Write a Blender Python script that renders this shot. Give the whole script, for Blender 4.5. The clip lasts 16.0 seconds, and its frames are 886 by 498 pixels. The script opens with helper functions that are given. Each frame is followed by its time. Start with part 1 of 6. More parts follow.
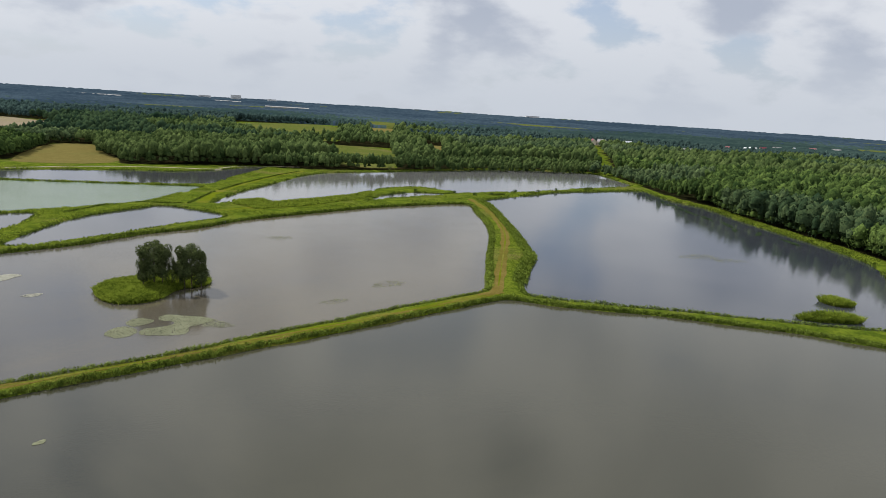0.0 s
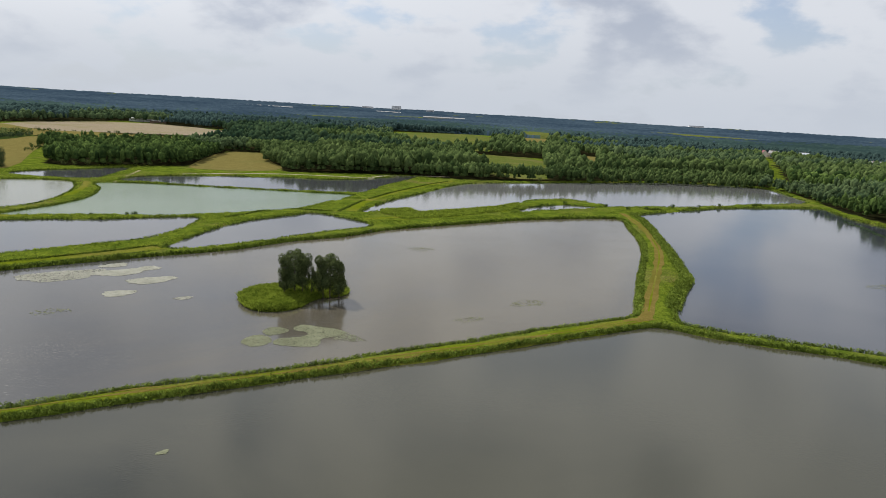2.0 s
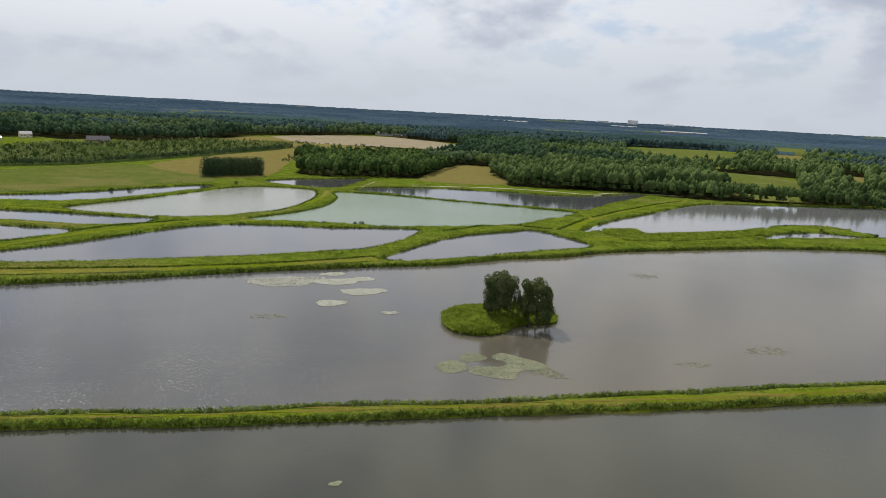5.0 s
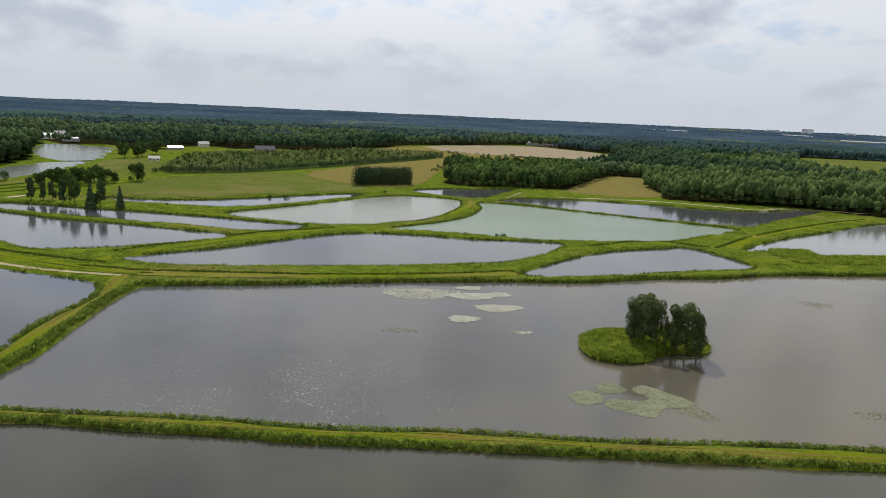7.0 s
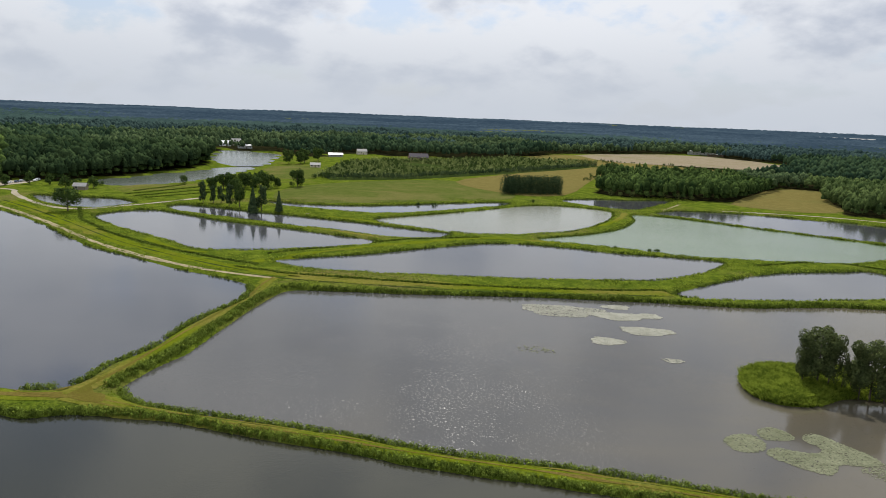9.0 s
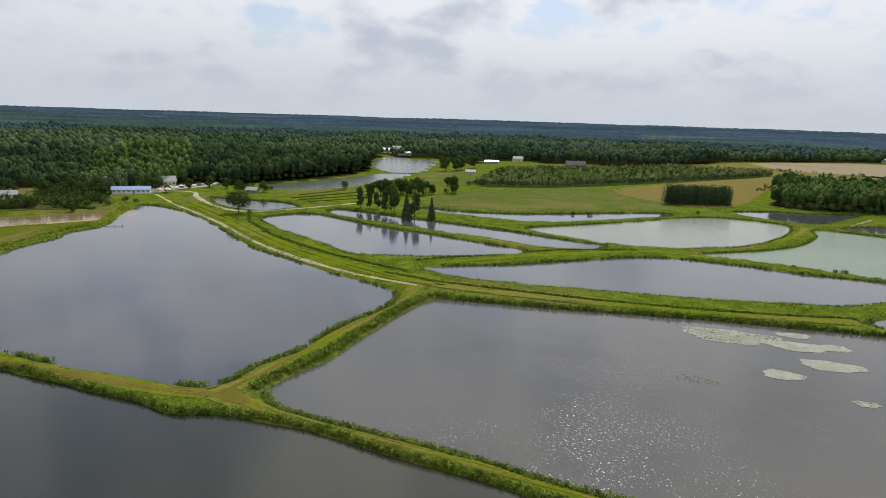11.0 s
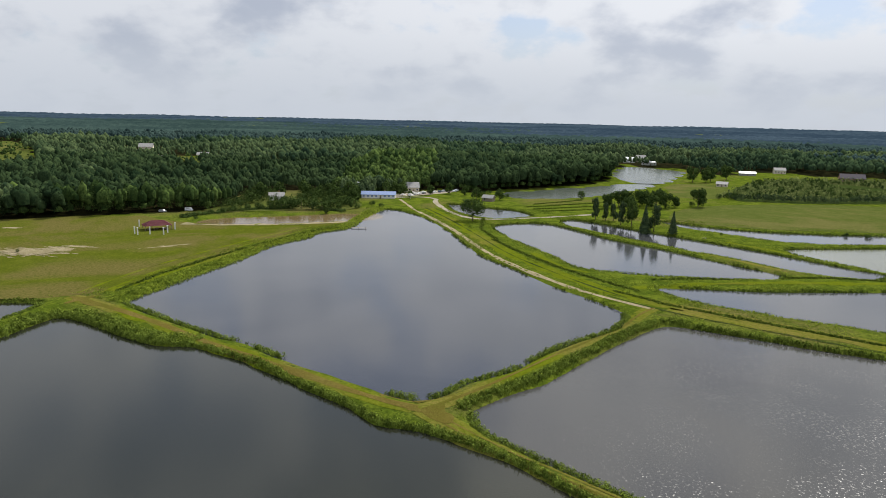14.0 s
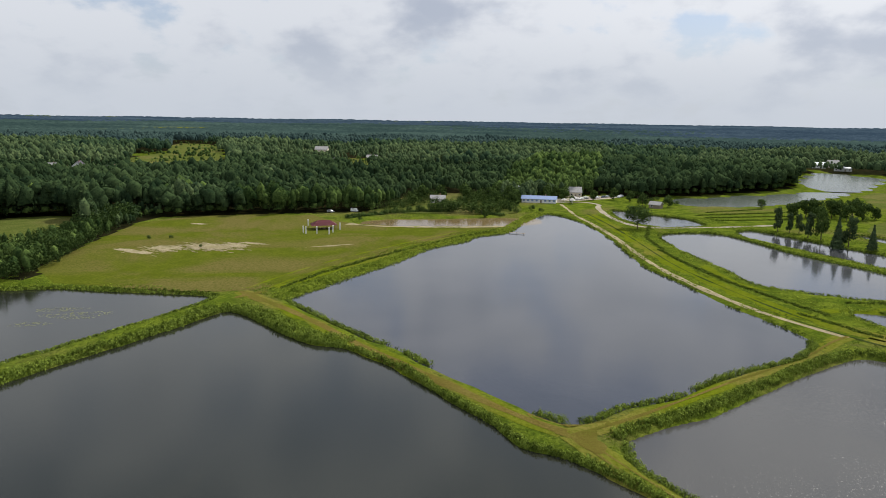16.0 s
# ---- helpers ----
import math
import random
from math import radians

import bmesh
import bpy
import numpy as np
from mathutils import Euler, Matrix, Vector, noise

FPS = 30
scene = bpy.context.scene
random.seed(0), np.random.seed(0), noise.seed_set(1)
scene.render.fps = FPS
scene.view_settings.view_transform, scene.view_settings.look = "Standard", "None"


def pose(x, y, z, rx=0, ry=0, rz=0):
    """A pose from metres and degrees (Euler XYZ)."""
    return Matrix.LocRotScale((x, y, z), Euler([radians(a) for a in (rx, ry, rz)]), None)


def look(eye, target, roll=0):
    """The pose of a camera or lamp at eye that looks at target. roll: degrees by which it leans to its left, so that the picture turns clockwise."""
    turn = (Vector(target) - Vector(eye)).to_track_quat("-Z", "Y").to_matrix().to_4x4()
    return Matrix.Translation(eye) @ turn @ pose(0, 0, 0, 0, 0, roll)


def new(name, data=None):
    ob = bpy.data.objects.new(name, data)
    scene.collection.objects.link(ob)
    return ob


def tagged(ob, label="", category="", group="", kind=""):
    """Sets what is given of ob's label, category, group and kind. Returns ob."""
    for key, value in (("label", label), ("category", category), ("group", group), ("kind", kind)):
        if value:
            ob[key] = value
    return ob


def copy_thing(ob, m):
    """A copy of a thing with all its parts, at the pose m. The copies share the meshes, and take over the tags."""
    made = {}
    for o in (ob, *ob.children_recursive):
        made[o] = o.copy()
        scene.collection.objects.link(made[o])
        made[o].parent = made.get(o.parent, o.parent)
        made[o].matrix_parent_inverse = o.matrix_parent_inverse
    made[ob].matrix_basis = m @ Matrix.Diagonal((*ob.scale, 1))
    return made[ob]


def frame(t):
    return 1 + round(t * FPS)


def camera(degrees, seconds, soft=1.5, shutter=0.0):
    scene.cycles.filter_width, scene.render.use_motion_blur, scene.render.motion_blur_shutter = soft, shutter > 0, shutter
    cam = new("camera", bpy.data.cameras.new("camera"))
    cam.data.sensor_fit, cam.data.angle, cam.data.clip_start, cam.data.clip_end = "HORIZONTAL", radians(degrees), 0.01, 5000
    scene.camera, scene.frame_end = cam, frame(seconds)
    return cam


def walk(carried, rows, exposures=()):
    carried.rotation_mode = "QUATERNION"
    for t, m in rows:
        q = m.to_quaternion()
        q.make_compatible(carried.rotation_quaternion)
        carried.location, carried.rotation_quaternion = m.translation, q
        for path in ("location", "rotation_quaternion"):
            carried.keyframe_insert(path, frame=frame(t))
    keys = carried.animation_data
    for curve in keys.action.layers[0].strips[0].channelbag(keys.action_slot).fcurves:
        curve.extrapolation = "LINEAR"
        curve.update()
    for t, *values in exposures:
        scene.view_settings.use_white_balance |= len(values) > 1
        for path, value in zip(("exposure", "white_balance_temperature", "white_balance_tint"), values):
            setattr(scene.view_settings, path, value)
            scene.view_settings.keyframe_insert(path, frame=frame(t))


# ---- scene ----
cam = camera(64.2, 16.0, 0.9)
PATH = [
    (0, (0.509, -2.227, 54.505), (0.571, -0.266, 54.115), 3.7),
    (0.5, (1.192, 0.545, 54.544), (1.153, 2.506, 54.153), 3.7),
    (1, (1.847, 3.302, 54.573), (1.7, 5.258, 54.183), 3.6),
    (1.5, (2.406, 6.084, 54.588), (2.15, 8.029, 54.198), 3.5),
    (2, (2.725, 8.868, 54.588), (2.363, 10.796, 54.199), 3.4),
    (2.5, (2.872, 11.582, 54.581), (2.404, 13.487, 54.192), 3.4),
    (3, (2.923, 14.165, 54.563), (2.353, 16.042, 54.175), 3.3),
    (3.5, (2.888, 16.692, 54.55), (2.216, 18.535, 54.162), 3.2),
    (4, (2.674, 19.171, 54.545), (1.904, 20.975, 54.158), 3.2),
    (6.5, (0.229, 31.167, 54.537), (-0.994, 32.703, 54.156), 2.7),
    (7, (-0.553, 33.392, 54.535), (-1.856, 34.861, 54.156), 2.6),
    (7.5, (-1.509, 35.446, 54.537), (-2.89, 36.843, 54.158), 2.5),
    (8, (-2.55, 37.349, 54.522), (-4.004, 38.67, 54.144), 2.4),
    (8.5, (-3.678, 39.266, 54.505), (-5.201, 40.507, 54.128), 2.4),
    (9, (-4.936, 41.018, 54.475), (-6.525, 42.174, 54.1), 2.3),
    (11.5, (-13.232, 48.164, 53.824), (-15.078, 48.839, 53.455), 1.8),
    (12, (-14.814, 49.396, 53.787), (-16.695, 49.964, 53.419), 1.8),
    (12.5, (-16.463, 50.492, 53.756), (-18.374, 50.95, 53.389), 1.6),
    (13, (-18.216, 51.405, 53.689), (-20.15, 51.758, 53.323), 1.6),
    (13.5, (-20.091, 52.228, 53.616), (-22.043, 52.466, 53.25), 1.4),
    (14, (-21.978, 52.951, 53.555), (-23.94, 53.083, 53.191), 1.3),
    (14.5, (-23.831, 53.481, 53.509), (-25.798, 53.502, 53.144), 1.2),
    (15, (-25.684, 53.845, 53.49), (-27.648, 53.751, 53.126), 1.1),
    (15.5, (-27.549, 54.055, 53.501), (-29.504, 53.847, 53.137), 1.0),
    (16, (-29.428, 54.193, 53.52), (-31.368, 53.873, 53.156), 0.9),
]
walk(cam, [(t, look(eye, target, roll)) for t, eye, target, roll in PATH])

# ---- light: broken cloud, sun ahead of the second half of the flight ----
SUN_YAW, SUN_UP = 55.0, 46.0
sy, su = radians(SUN_YAW), radians(SUN_UP)
TO_SUN = Vector((-math.sin(sy) * math.cos(su), math.cos(sy) * math.cos(su), math.sin(su)))
sun = new("sun", bpy.data.lights.new("sun", "SUN"))
sun.data.energy, sun.data.angle, sun.data.color = 4.8, radians(0.6), (1.0, 0.95, 0.87)
sun.matrix_world = look(TO_SUN * 900, (0, 0, 0))


class Nodes:
    """A small hand for building node trees."""

    def __init__(self, tree):
        self.tree = tree
        tree.nodes.clear()

    def add(self, kind, ins=None, op="", attribute=""):
        n = self.tree.nodes.new(kind)
        if op:
            n.operation = op
        if attribute:
            n.attribute_name = attribute
        for k, v in (ins or {}).items():
            s = n.inputs[k]
            if hasattr(v, "is_output"):
                self.tree.links.new(v, s)
            else:
                s.default_value = v
        return n

    def math(self, op, a, b=0.0, c=0.0, clamp=False):
        n = self.add("ShaderNodeMath", {0: a, 1: b, 2: c}, op)
        n.use_clamp = clamp
        return n.outputs[0]

    def vec(self, op, a, b=(0, 0, 0)):
        return self.add("ShaderNodeVectorMath", {0: a, 1: b}, op).outputs[0]

    def noise(self, v, scale, detail=4.0, rough=0.55, dist=0.0):
        return self.add("ShaderNodeTexNoise", {"Vector": v, "Scale": scale, "Detail": detail, "Roughness": rough, "Distortion": dist}).outputs["Fac"]

    def ramp(self, f, stops):
        n = self.add("ShaderNodeValToRGB", {"Fac": f})
        e = n.color_ramp.elements
        while len(e) < len(stops):
            e.new(0.5)
        for el, (p, c) in zip(e, stops):
            el.position, el.color = p, (*c, 1) if len(c) == 3 else c
        return n.outputs["Color"]

    def span(self, f, a, b, lo=0.0, hi=1.0):
        n = self.add("ShaderNodeMapRange", {"Value": f, "From Min": a, "From Max": b, "To Min": lo, "To Max": hi})
        n.interpolation_type = "SMOOTHSTEP"
        return n.outputs["Result"]

    def mix(self, f, a, b, blend="MIX"):
        n = self.add("ShaderNodeMix", {"Factor": f})
        n.data_type, n.blend_type = "RGBA", blend
        for s, v in ((n.inputs[6], a), (n.inputs[7], b)):
            if hasattr(v, "is_output"):
                self.tree.links.new(v, s)
            else:
                s.default_value = (*v, 1)
        return n.outputs[2]


# sky: clear blue behind a broken deck of cumulus, pale towards the horizon
world = bpy.data.worlds.new("sky")
scene.world = world
world.use_nodes = True
w = Nodes(world.node_tree)
sky = w.add("ShaderNodeTexSky")
sky.sky_type, sky.sun_disc, sky.sun_elevation, sky.sun_rotation, sky.altitude, sky.dust_density = "NISHITA", False, su, -sy, 100.0, 1.5
coord = w.add("ShaderNodeTexCoord").outputs["Generated"]
sep = w.add("ShaderNodeSeparateXYZ", {0: coord})
up = w.math("MAXIMUM", sep.outputs[2], 0.0)
deck = w.math("DIVIDE", 1.0, w.math("ADD", up, 0.42))
stretch = w.add("ShaderNodeCombineXYZ", {0: deck, 1: deck, 2: 0.0}).outputs[0]
over = w.vec("ADD", w.vec("MULTIPLY", coord, stretch), (3.1, 7.4, 0.0))
body = w.noise(over, 3.3, 9.0, 0.54, 0.0)
higher = w.noise(w.vec("ADD", w.vec("MULTIPLY", w.vec("SUBTRACT", over, (3.1, 7.4, 0.0)), (0.935, 0.935, 0.0)), (3.1, 7.4, 0.0)), 3.3, 7.0, 0.52, 0.0)
gap = w.add("ShaderNodeVectorMath", {0: coord, 1: (-0.71, -0.50, 0.50)}, "DOT_PRODUCT").outputs["Value"]
glow = w.add("ShaderNodeVectorMath", {0: coord, 1: tuple(TO_SUN)}, "DOT_PRODUCT").outputs["Value"]
clearing = w.math("MULTIPLY", w.span(gap, 0.70, 0.95), w.span(up, 0.24, 0.42))
cover = w.span(w.math("SUBTRACT", body, w.math("MULTIPLY", clearing, 0.12)), 0.36, 0.47)
base = w.span(w.math("ADD", w.math("MULTIPLY", higher, 0.7), w.math("MULTIPLY", body, 0.3)), 0.49, 0.64)
cloud = w.mix(base, (0.715, 0.742, 0.795), (0.43, 0.475, 0.57))
cloud = w.mix(w.span(glow, 0.45, 0.98), cloud, (1.25, 1.23, 1.20), "MULTIPLY")
cloud = w.mix(w.span(up, 0.24, 0.50), cloud, (1.30, 1.31, 1.32), "MULTIPLY")
blue = w.mix(1.0, sky.outputs[0], (0.078, 0.088, 0.108), "MULTIPLY")
blue = w.mix(0.45, blue, (0.66, 0.71, 0.78))
mixed = w.mix(w.math("MULTIPLY", cover, 0.95), blue, cloud)
low = w.span(up, 0.0, 0.15, 1.0, 0.0)
final = w.mix(w.math("MULTIPLY", low, 0.90), mixed, (0.565, 0.610, 0.680))
bg = w.add("ShaderNodeBackground", {"Color": final, "Strength": 1.0})
w.tree.links.new(bg.outputs[0], w.add("ShaderNodeOutputWorld").inputs[0])

# ---- materials ----
def material(name):
    m = bpy.data.materials.new(name)
    m.use_nodes = True
    return m, Nodes(m.node_tree)


def finish(n, colour, rough=0.8, bump=None, strength=0.3, distance=0.1, metal=0.0, spec=0.5, through_light=0.0):
    ins = {"Base Color": colour, "Roughness": rough, "Metallic": metal, "Specular IOR Level": spec}
    if bump is not None:
        ins["Normal"] = n.add("ShaderNodeBump", {"Height": bump, "Strength": strength, "Distance": distance}).outputs[0]
    p = n.add("ShaderNodeBsdfPrincipled", ins)
    out = p.outputs[0]
    if through_light:
        t = n.add("ShaderNodeBsdfTranslucent", {"Color": colour})
        out = n.add("ShaderNodeMixShader", {0: through_light, 1: out, 2: t.outputs[0]}).outputs[0]
    n.tree.links.new(out, n.add("ShaderNodeOutputMaterial").inputs[0])


def place(n):
    return n.add("ShaderNodeNewGeometry").outputs["Position"]


def plain(name, c, rough=0.7, scale=3.0, vary=0.25, metal=0.0):
    """Paint, plaster or sheet metal with faint dirt at two scales."""
    m, n = material(name)
    p = place(n)
    f = n.math("ADD", n.math("MULTIPLY", n.noise(p, scale, 5), 0.6), n.math("MULTIPLY", n.noise(p, scale * 7, 4), 0.4))
    d = tuple(x * (1 - vary) for x in c)
    finish(n, n.ramp(f, [(0.35, d), (0.62, c)]), rough, n.noise(p, scale * 9, 3), 0.15, 0.02, metal)
    return m


def grass(name, dark, mid, light, straw, straw_at=0.62, tuft=1.2):
    m, n = material(name)
    p = place(n)
    flat = n.vec("MULTIPLY", p, (1, 1, 0.2))
    big = n.noise(flat, 0.022, 4, 0.6, 0.6)
    middle = n.noise(flat, 0.16, 5, 0.6)
    small = n.noise(flat, tuft, 6, 0.7)
    blade = n.noise(flat, tuft * 6, 4, 0.7)
    c = n.mix(n.span(middle, 0.40, 0.60), mid, light)
    c = n.mix(n.span(big, straw_at - 0.12, straw_at + 0.1), c, straw)
    c = n.mix(n.span(small, 0.62, 0.32, 0.0, 0.75), c, dark)
    c = n.mix(n.span(blade, 0.60, 0.35, 0.0, 0.45), c, dark)
    finish(n, c, 1.0, n.math("ADD", small, n.math("MULTIPLY", blade, 0.4)), 0.9, 0.4, spec=0.0)
    return m


def foliage(name, dark, light, through_light=0.3, speck=0.22):
    """Leaves: every tree has its own tone (tint), every spray a little of its own."""
    m, n = material(name)
    tint = n.add("ShaderNodeAttribute", attribute="tint").outputs["Fac"]
    one = n.add("ShaderNodeNewGeometry").outputs["Random Per Island"]
    grain = n.noise(place(n), 0.9, 3, 0.65)
    f = n.math("ADD", n.math("MULTIPLY", tint, 0.62), n.math("MULTIPLY", one, speck))
    f = n.math("ADD", f, n.math("MULTIPLY", n.math("SUBTRACT", grain, 0.30), 0.45), clamp=True)
    # shade in the gaps between leaves, mixed into the colour by noise
    gap_shade = n.span(n.noise(place(n), 0.55, 4, 0.7), 0.52, 0.40, 0.0, 0.6)
    finish(n, n.mix(gap_shade, n.ramp(f, [(0.0, dark), (1.0, light)]), dark), 0.9, grain, 0.8, 0.6, spec=0.0, through_light=through_light)
    return m


def water(name, murk, pale_murk, ripple=1.0, rough=0.13, wavelets=0.0, muddy=None):
    """Pond water; wavelets: how much of it carries small steep waves that catch the sun; muddy: the way (x, y) in which
    its colour is graded paler.
    """
    m, n = material(name)
    p = place(n)
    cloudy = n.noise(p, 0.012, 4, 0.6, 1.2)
    # this grade puts uneven light and reflection over the pond into its colour
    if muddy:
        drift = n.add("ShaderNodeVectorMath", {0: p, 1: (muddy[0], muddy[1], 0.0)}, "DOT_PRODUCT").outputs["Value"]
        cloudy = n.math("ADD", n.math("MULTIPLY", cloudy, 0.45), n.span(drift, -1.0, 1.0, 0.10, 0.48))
    c = n.mix(n.span(cloudy, 0.35, 0.7), murk, pale_murk)
    wind = n.span(n.noise(p, 0.018, 3, 0.55, 0.8), 0.35, 0.65, 0.6, 1.0)
    waves = n.math("ADD", n.math("MULTIPLY", n.noise(p, 0.9, 2, 0.5), 0.4), n.math("MULTIPLY", n.noise(p, 2.6, 3, 0.6), 0.6))
    b = n.add("ShaderNodeBump", {"Height": waves, "Strength": n.math("MULTIPLY", wind, 0.34 * ripple), "Distance": 0.35})
    q = n.add("ShaderNodeBsdfPrincipled", {"Base Color": c, "Roughness": rough, "IOR": 1.333, "Specular IOR Level": 0.5, "Normal": b.outputs[0]})
    out = q.outputs[0]
    if wavelets:
        crests = n.add("ShaderNodeBump", {"Height": n.noise(p, 2.2, 2, 0.5), "Strength": 1.0, "Distance": 0.10})
        steep = n.add("ShaderNodeBsdfPrincipled", {"Base Color": c, "Roughness": 0.27, "IOR": 1.333, "Specular IOR Level": 0.5, "Normal": crests.outputs[0]})
        fleck = n.span(n.noise(p, 1.9, 2, 0.6), 0.555, 0.62, 0.0, wavelets)
        gust = n.span(n.noise(p, 0.05, 4, 0.65), 0.42, 0.58, 0.1, 1.0)
        out = n.add("ShaderNodeMixShader", {0: n.math("MULTIPLY", fleck, gust), 1: out, 2: steep.outputs[0]}).outputs[0]
    n.tree.links.new(out, n.add("ShaderNodeOutputMaterial").inputs[0])
    return m


M_GROUND = grass("meadow grass", (0.024, 0.040, 0.006), (0.080, 0.116, 0.011), (0.150, 0.190, 0.019), (0.175, 0.154, 0.048), 0.62)
# litter made near-black: the shade under the trees is in this colour
M_FLOOR = grass("forest floor litter, shade tone", (0.008, 0.009, 0.004), (0.018, 0.018, 0.008), (0.028, 0.028, 0.011), (0.035, 0.028, 0.012), 0.60)
M_PLOT = grass("dark weedy nursery soil", (0.018, 0.032, 0.008), (0.036, 0.056, 0.013), (0.056, 0.076, 0.020), (0.085, 0.085, 0.032), 0.64)
M_LAWN = grass("mown field grass", (0.072, 0.092, 0.006), (0.108, 0.138, 0.008), (0.134, 0.164, 0.010), (0.190, 0.160, 0.042), 0.56)
M_FIELD = grass("short field turf", (0.052, 0.066, 0.008), (0.084, 0.102, 0.010), (0.106, 0.124, 0.013), (0.152, 0.122, 0.042), 0.52)
M_MEADOW = grass("dry meadow grass", (0.044, 0.062, 0.012), (0.086, 0.106, 0.022), (0.112, 0.128, 0.032), (0.160, 0.142, 0.050), 0.58)
M_OCHRE = grass("ripe corn stubble", (0.090, 0.078, 0.024), (0.148, 0.124, 0.040), (0.180, 0.150, 0.050), (0.150, 0.138, 0.044), 0.60)
M_FALLOW = grass("pale fallow soil", (0.150, 0.124, 0.082), (0.235, 0.195, 0.132), (0.280, 0.236, 0.168), (0.190, 0.175, 0.084), 0.60)
M_SAND = grass("dry sand track", (0.190, 0.160, 0.085), (0.320, 0.275, 0.165), (0.390, 0.335, 0.220), (0.150, 0.155, 0.050), 0.60, 1.2)
M_TRACK = grass("worn grass wheel track", (0.100, 0.080, 0.018), (0.155, 0.120, 0.030), (0.190, 0.148, 0.044), (0.100, 0.112, 0.014), 0.60, 2.0)
M_GRAVEL = grass("pale gravel", (0.240, 0.210, 0.150), (0.340, 0.300, 0.230), (0.390, 0.350, 0.280), (0.250, 0.230, 0.140), 0.66, 2.5)
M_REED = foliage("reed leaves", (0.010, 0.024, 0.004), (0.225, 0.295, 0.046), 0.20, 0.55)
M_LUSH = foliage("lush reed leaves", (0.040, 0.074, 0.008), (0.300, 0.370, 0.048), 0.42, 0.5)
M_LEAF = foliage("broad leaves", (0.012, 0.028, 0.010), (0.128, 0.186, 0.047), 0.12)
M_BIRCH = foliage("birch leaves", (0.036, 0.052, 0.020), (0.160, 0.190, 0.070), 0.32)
# a slight blue for mid-distance haze is mixed into these leaves
M_MID = foliage("distant broad leaves, haze tint", (0.012, 0.028, 0.018), (0.070, 0.108, 0.046), 0.12)
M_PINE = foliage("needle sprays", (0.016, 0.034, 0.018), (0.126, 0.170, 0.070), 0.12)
# woods off the sun's bearing look brighter: that light is in this colour
M_LEAF_SUNLIT = foliage("broad leaves, sunlit tone", (0.020, 0.040, 0.013), (0.150, 0.200, 0.066), 0.22)
# cloud shade and backlight on some woods are darkened into this leaf colour
M_LEAF_DIM = foliage("dark leaf sprays, shaded tone", (0.010, 0.022, 0.011), (0.062, 0.094, 0.036), 0.1)
# aerial haze is put into the next two leaf colours, bluer with distance
M_HAZE = foliage("outlying woodland leaves, haze tint", (0.016, 0.031, 0.031), (0.064, 0.100, 0.084), 0.0)
M_FAR = foliage("far woodland canopy, haze tint", (0.017, 0.031, 0.048), (0.066, 0.096, 0.120), 0.0)
M_YOUNG = foliage("young nursery leaves", (0.085, 0.125, 0.030), (0.320, 0.350, 0.135), 0.3)
M_LILY = foliage("floating leaves", (0.120, 0.130, 0.080), (0.205, 0.212, 0.140), 0.0)
M_PAD = foliage("pale floating leaves", (0.200, 0.200, 0.160), (0.330, 0.330, 0.280), 0.0)
M_BARK = plain("bark", (0.11, 0.085, 0.06), 0.95, 1.5, 0.5)
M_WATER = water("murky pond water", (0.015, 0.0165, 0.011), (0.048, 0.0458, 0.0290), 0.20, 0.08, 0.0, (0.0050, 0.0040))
M_CHOP = water("wind-ruffled pond water", (0.112, 0.113, 0.110), (0.132, 0.132, 0.126), 0.14, 0.08)
M_RIPPLE = water("rippled grey pond water", (0.046, 0.048, 0.052), (0.058, 0.060, 0.064), 0.16, 0.07)
M_TEA = water("brown peaty pond water", (0.052, 0.051, 0.048), (0.085, 0.073, 0.048), 0.20, 0.08, 1.0, (0.008, 0.004))
M_SLATE = water("dark bluish pond water", (0.030, 0.034, 0.042), (0.044, 0.047, 0.055), 0.14, 0.06)
M_LAKE = water("pale green lake water", (0.060, 0.075, 0.058), (0.080, 0.095, 0.074), 0.8, 0.22)
M_GREENW = water("milky green pond water", (0.075, 0.112, 0.056), (0.095, 0.134, 0.072), 0.75, 0.2)
M_PALEW = water("pale milky pond water", (0.120, 0.126, 0.088), (0.142, 0.147, 0.104), 0.4, 0.16)
M_BROWNW = water("muddy brown pond water", (0.140, 0.098, 0.042), (0.170, 0.124, 0.060), 0.2, 0.1)
M_WHITE = plain("white plastered wall", (0.80, 0.79, 0.76), 0.85, 0.8, 0.15)
M_CREAM = plain("cream plastered wall", (0.66, 0.58, 0.44), 0.85, 0.8, 0.2)
M_BRICK = plain("dull brick wall", (0.36, 0.22, 0.16), 0.9, 1.5, 0.3)
M_TIN = plain("bright sheet-metal roof", (0.72, 0.74, 0.76), 0.45, 0.6, 0.15)
M_BLUE = plain("blue sheet-metal roof", (0.20, 0.27, 0.46), 0.4, 0.6, 0.2)
M_RED = plain("red tile roof", (0.16, 0.015, 0.026), 0.6, 0.8, 0.25)
M_GREYROOF = plain("weathered grey roof", (0.30, 0.29, 0.28), 0.75, 0.8, 0.3)
M_DARKROOF = plain("dark violet slate roof", (0.040, 0.030, 0.046), 0.8, 0.8, 0.3)
M_TIMBER = plain("weathered timber", (0.27, 0.22, 0.16), 0.85, 3.0, 0.4)
M_GLASS = plain("dark window glass", (0.03, 0.035, 0.045), 0.08, 0.5, 0.2)
M_TYRE = plain("black rubber", (0.02, 0.02, 0.02), 0.8, 4.0, 0.2)
M_CLOTH = plain("pale awning cloth", (0.70, 0.69, 0.66), 0.8, 2.0, 0.15)


# ---- geometry helpers ----
rng = np.random.default_rng(7)


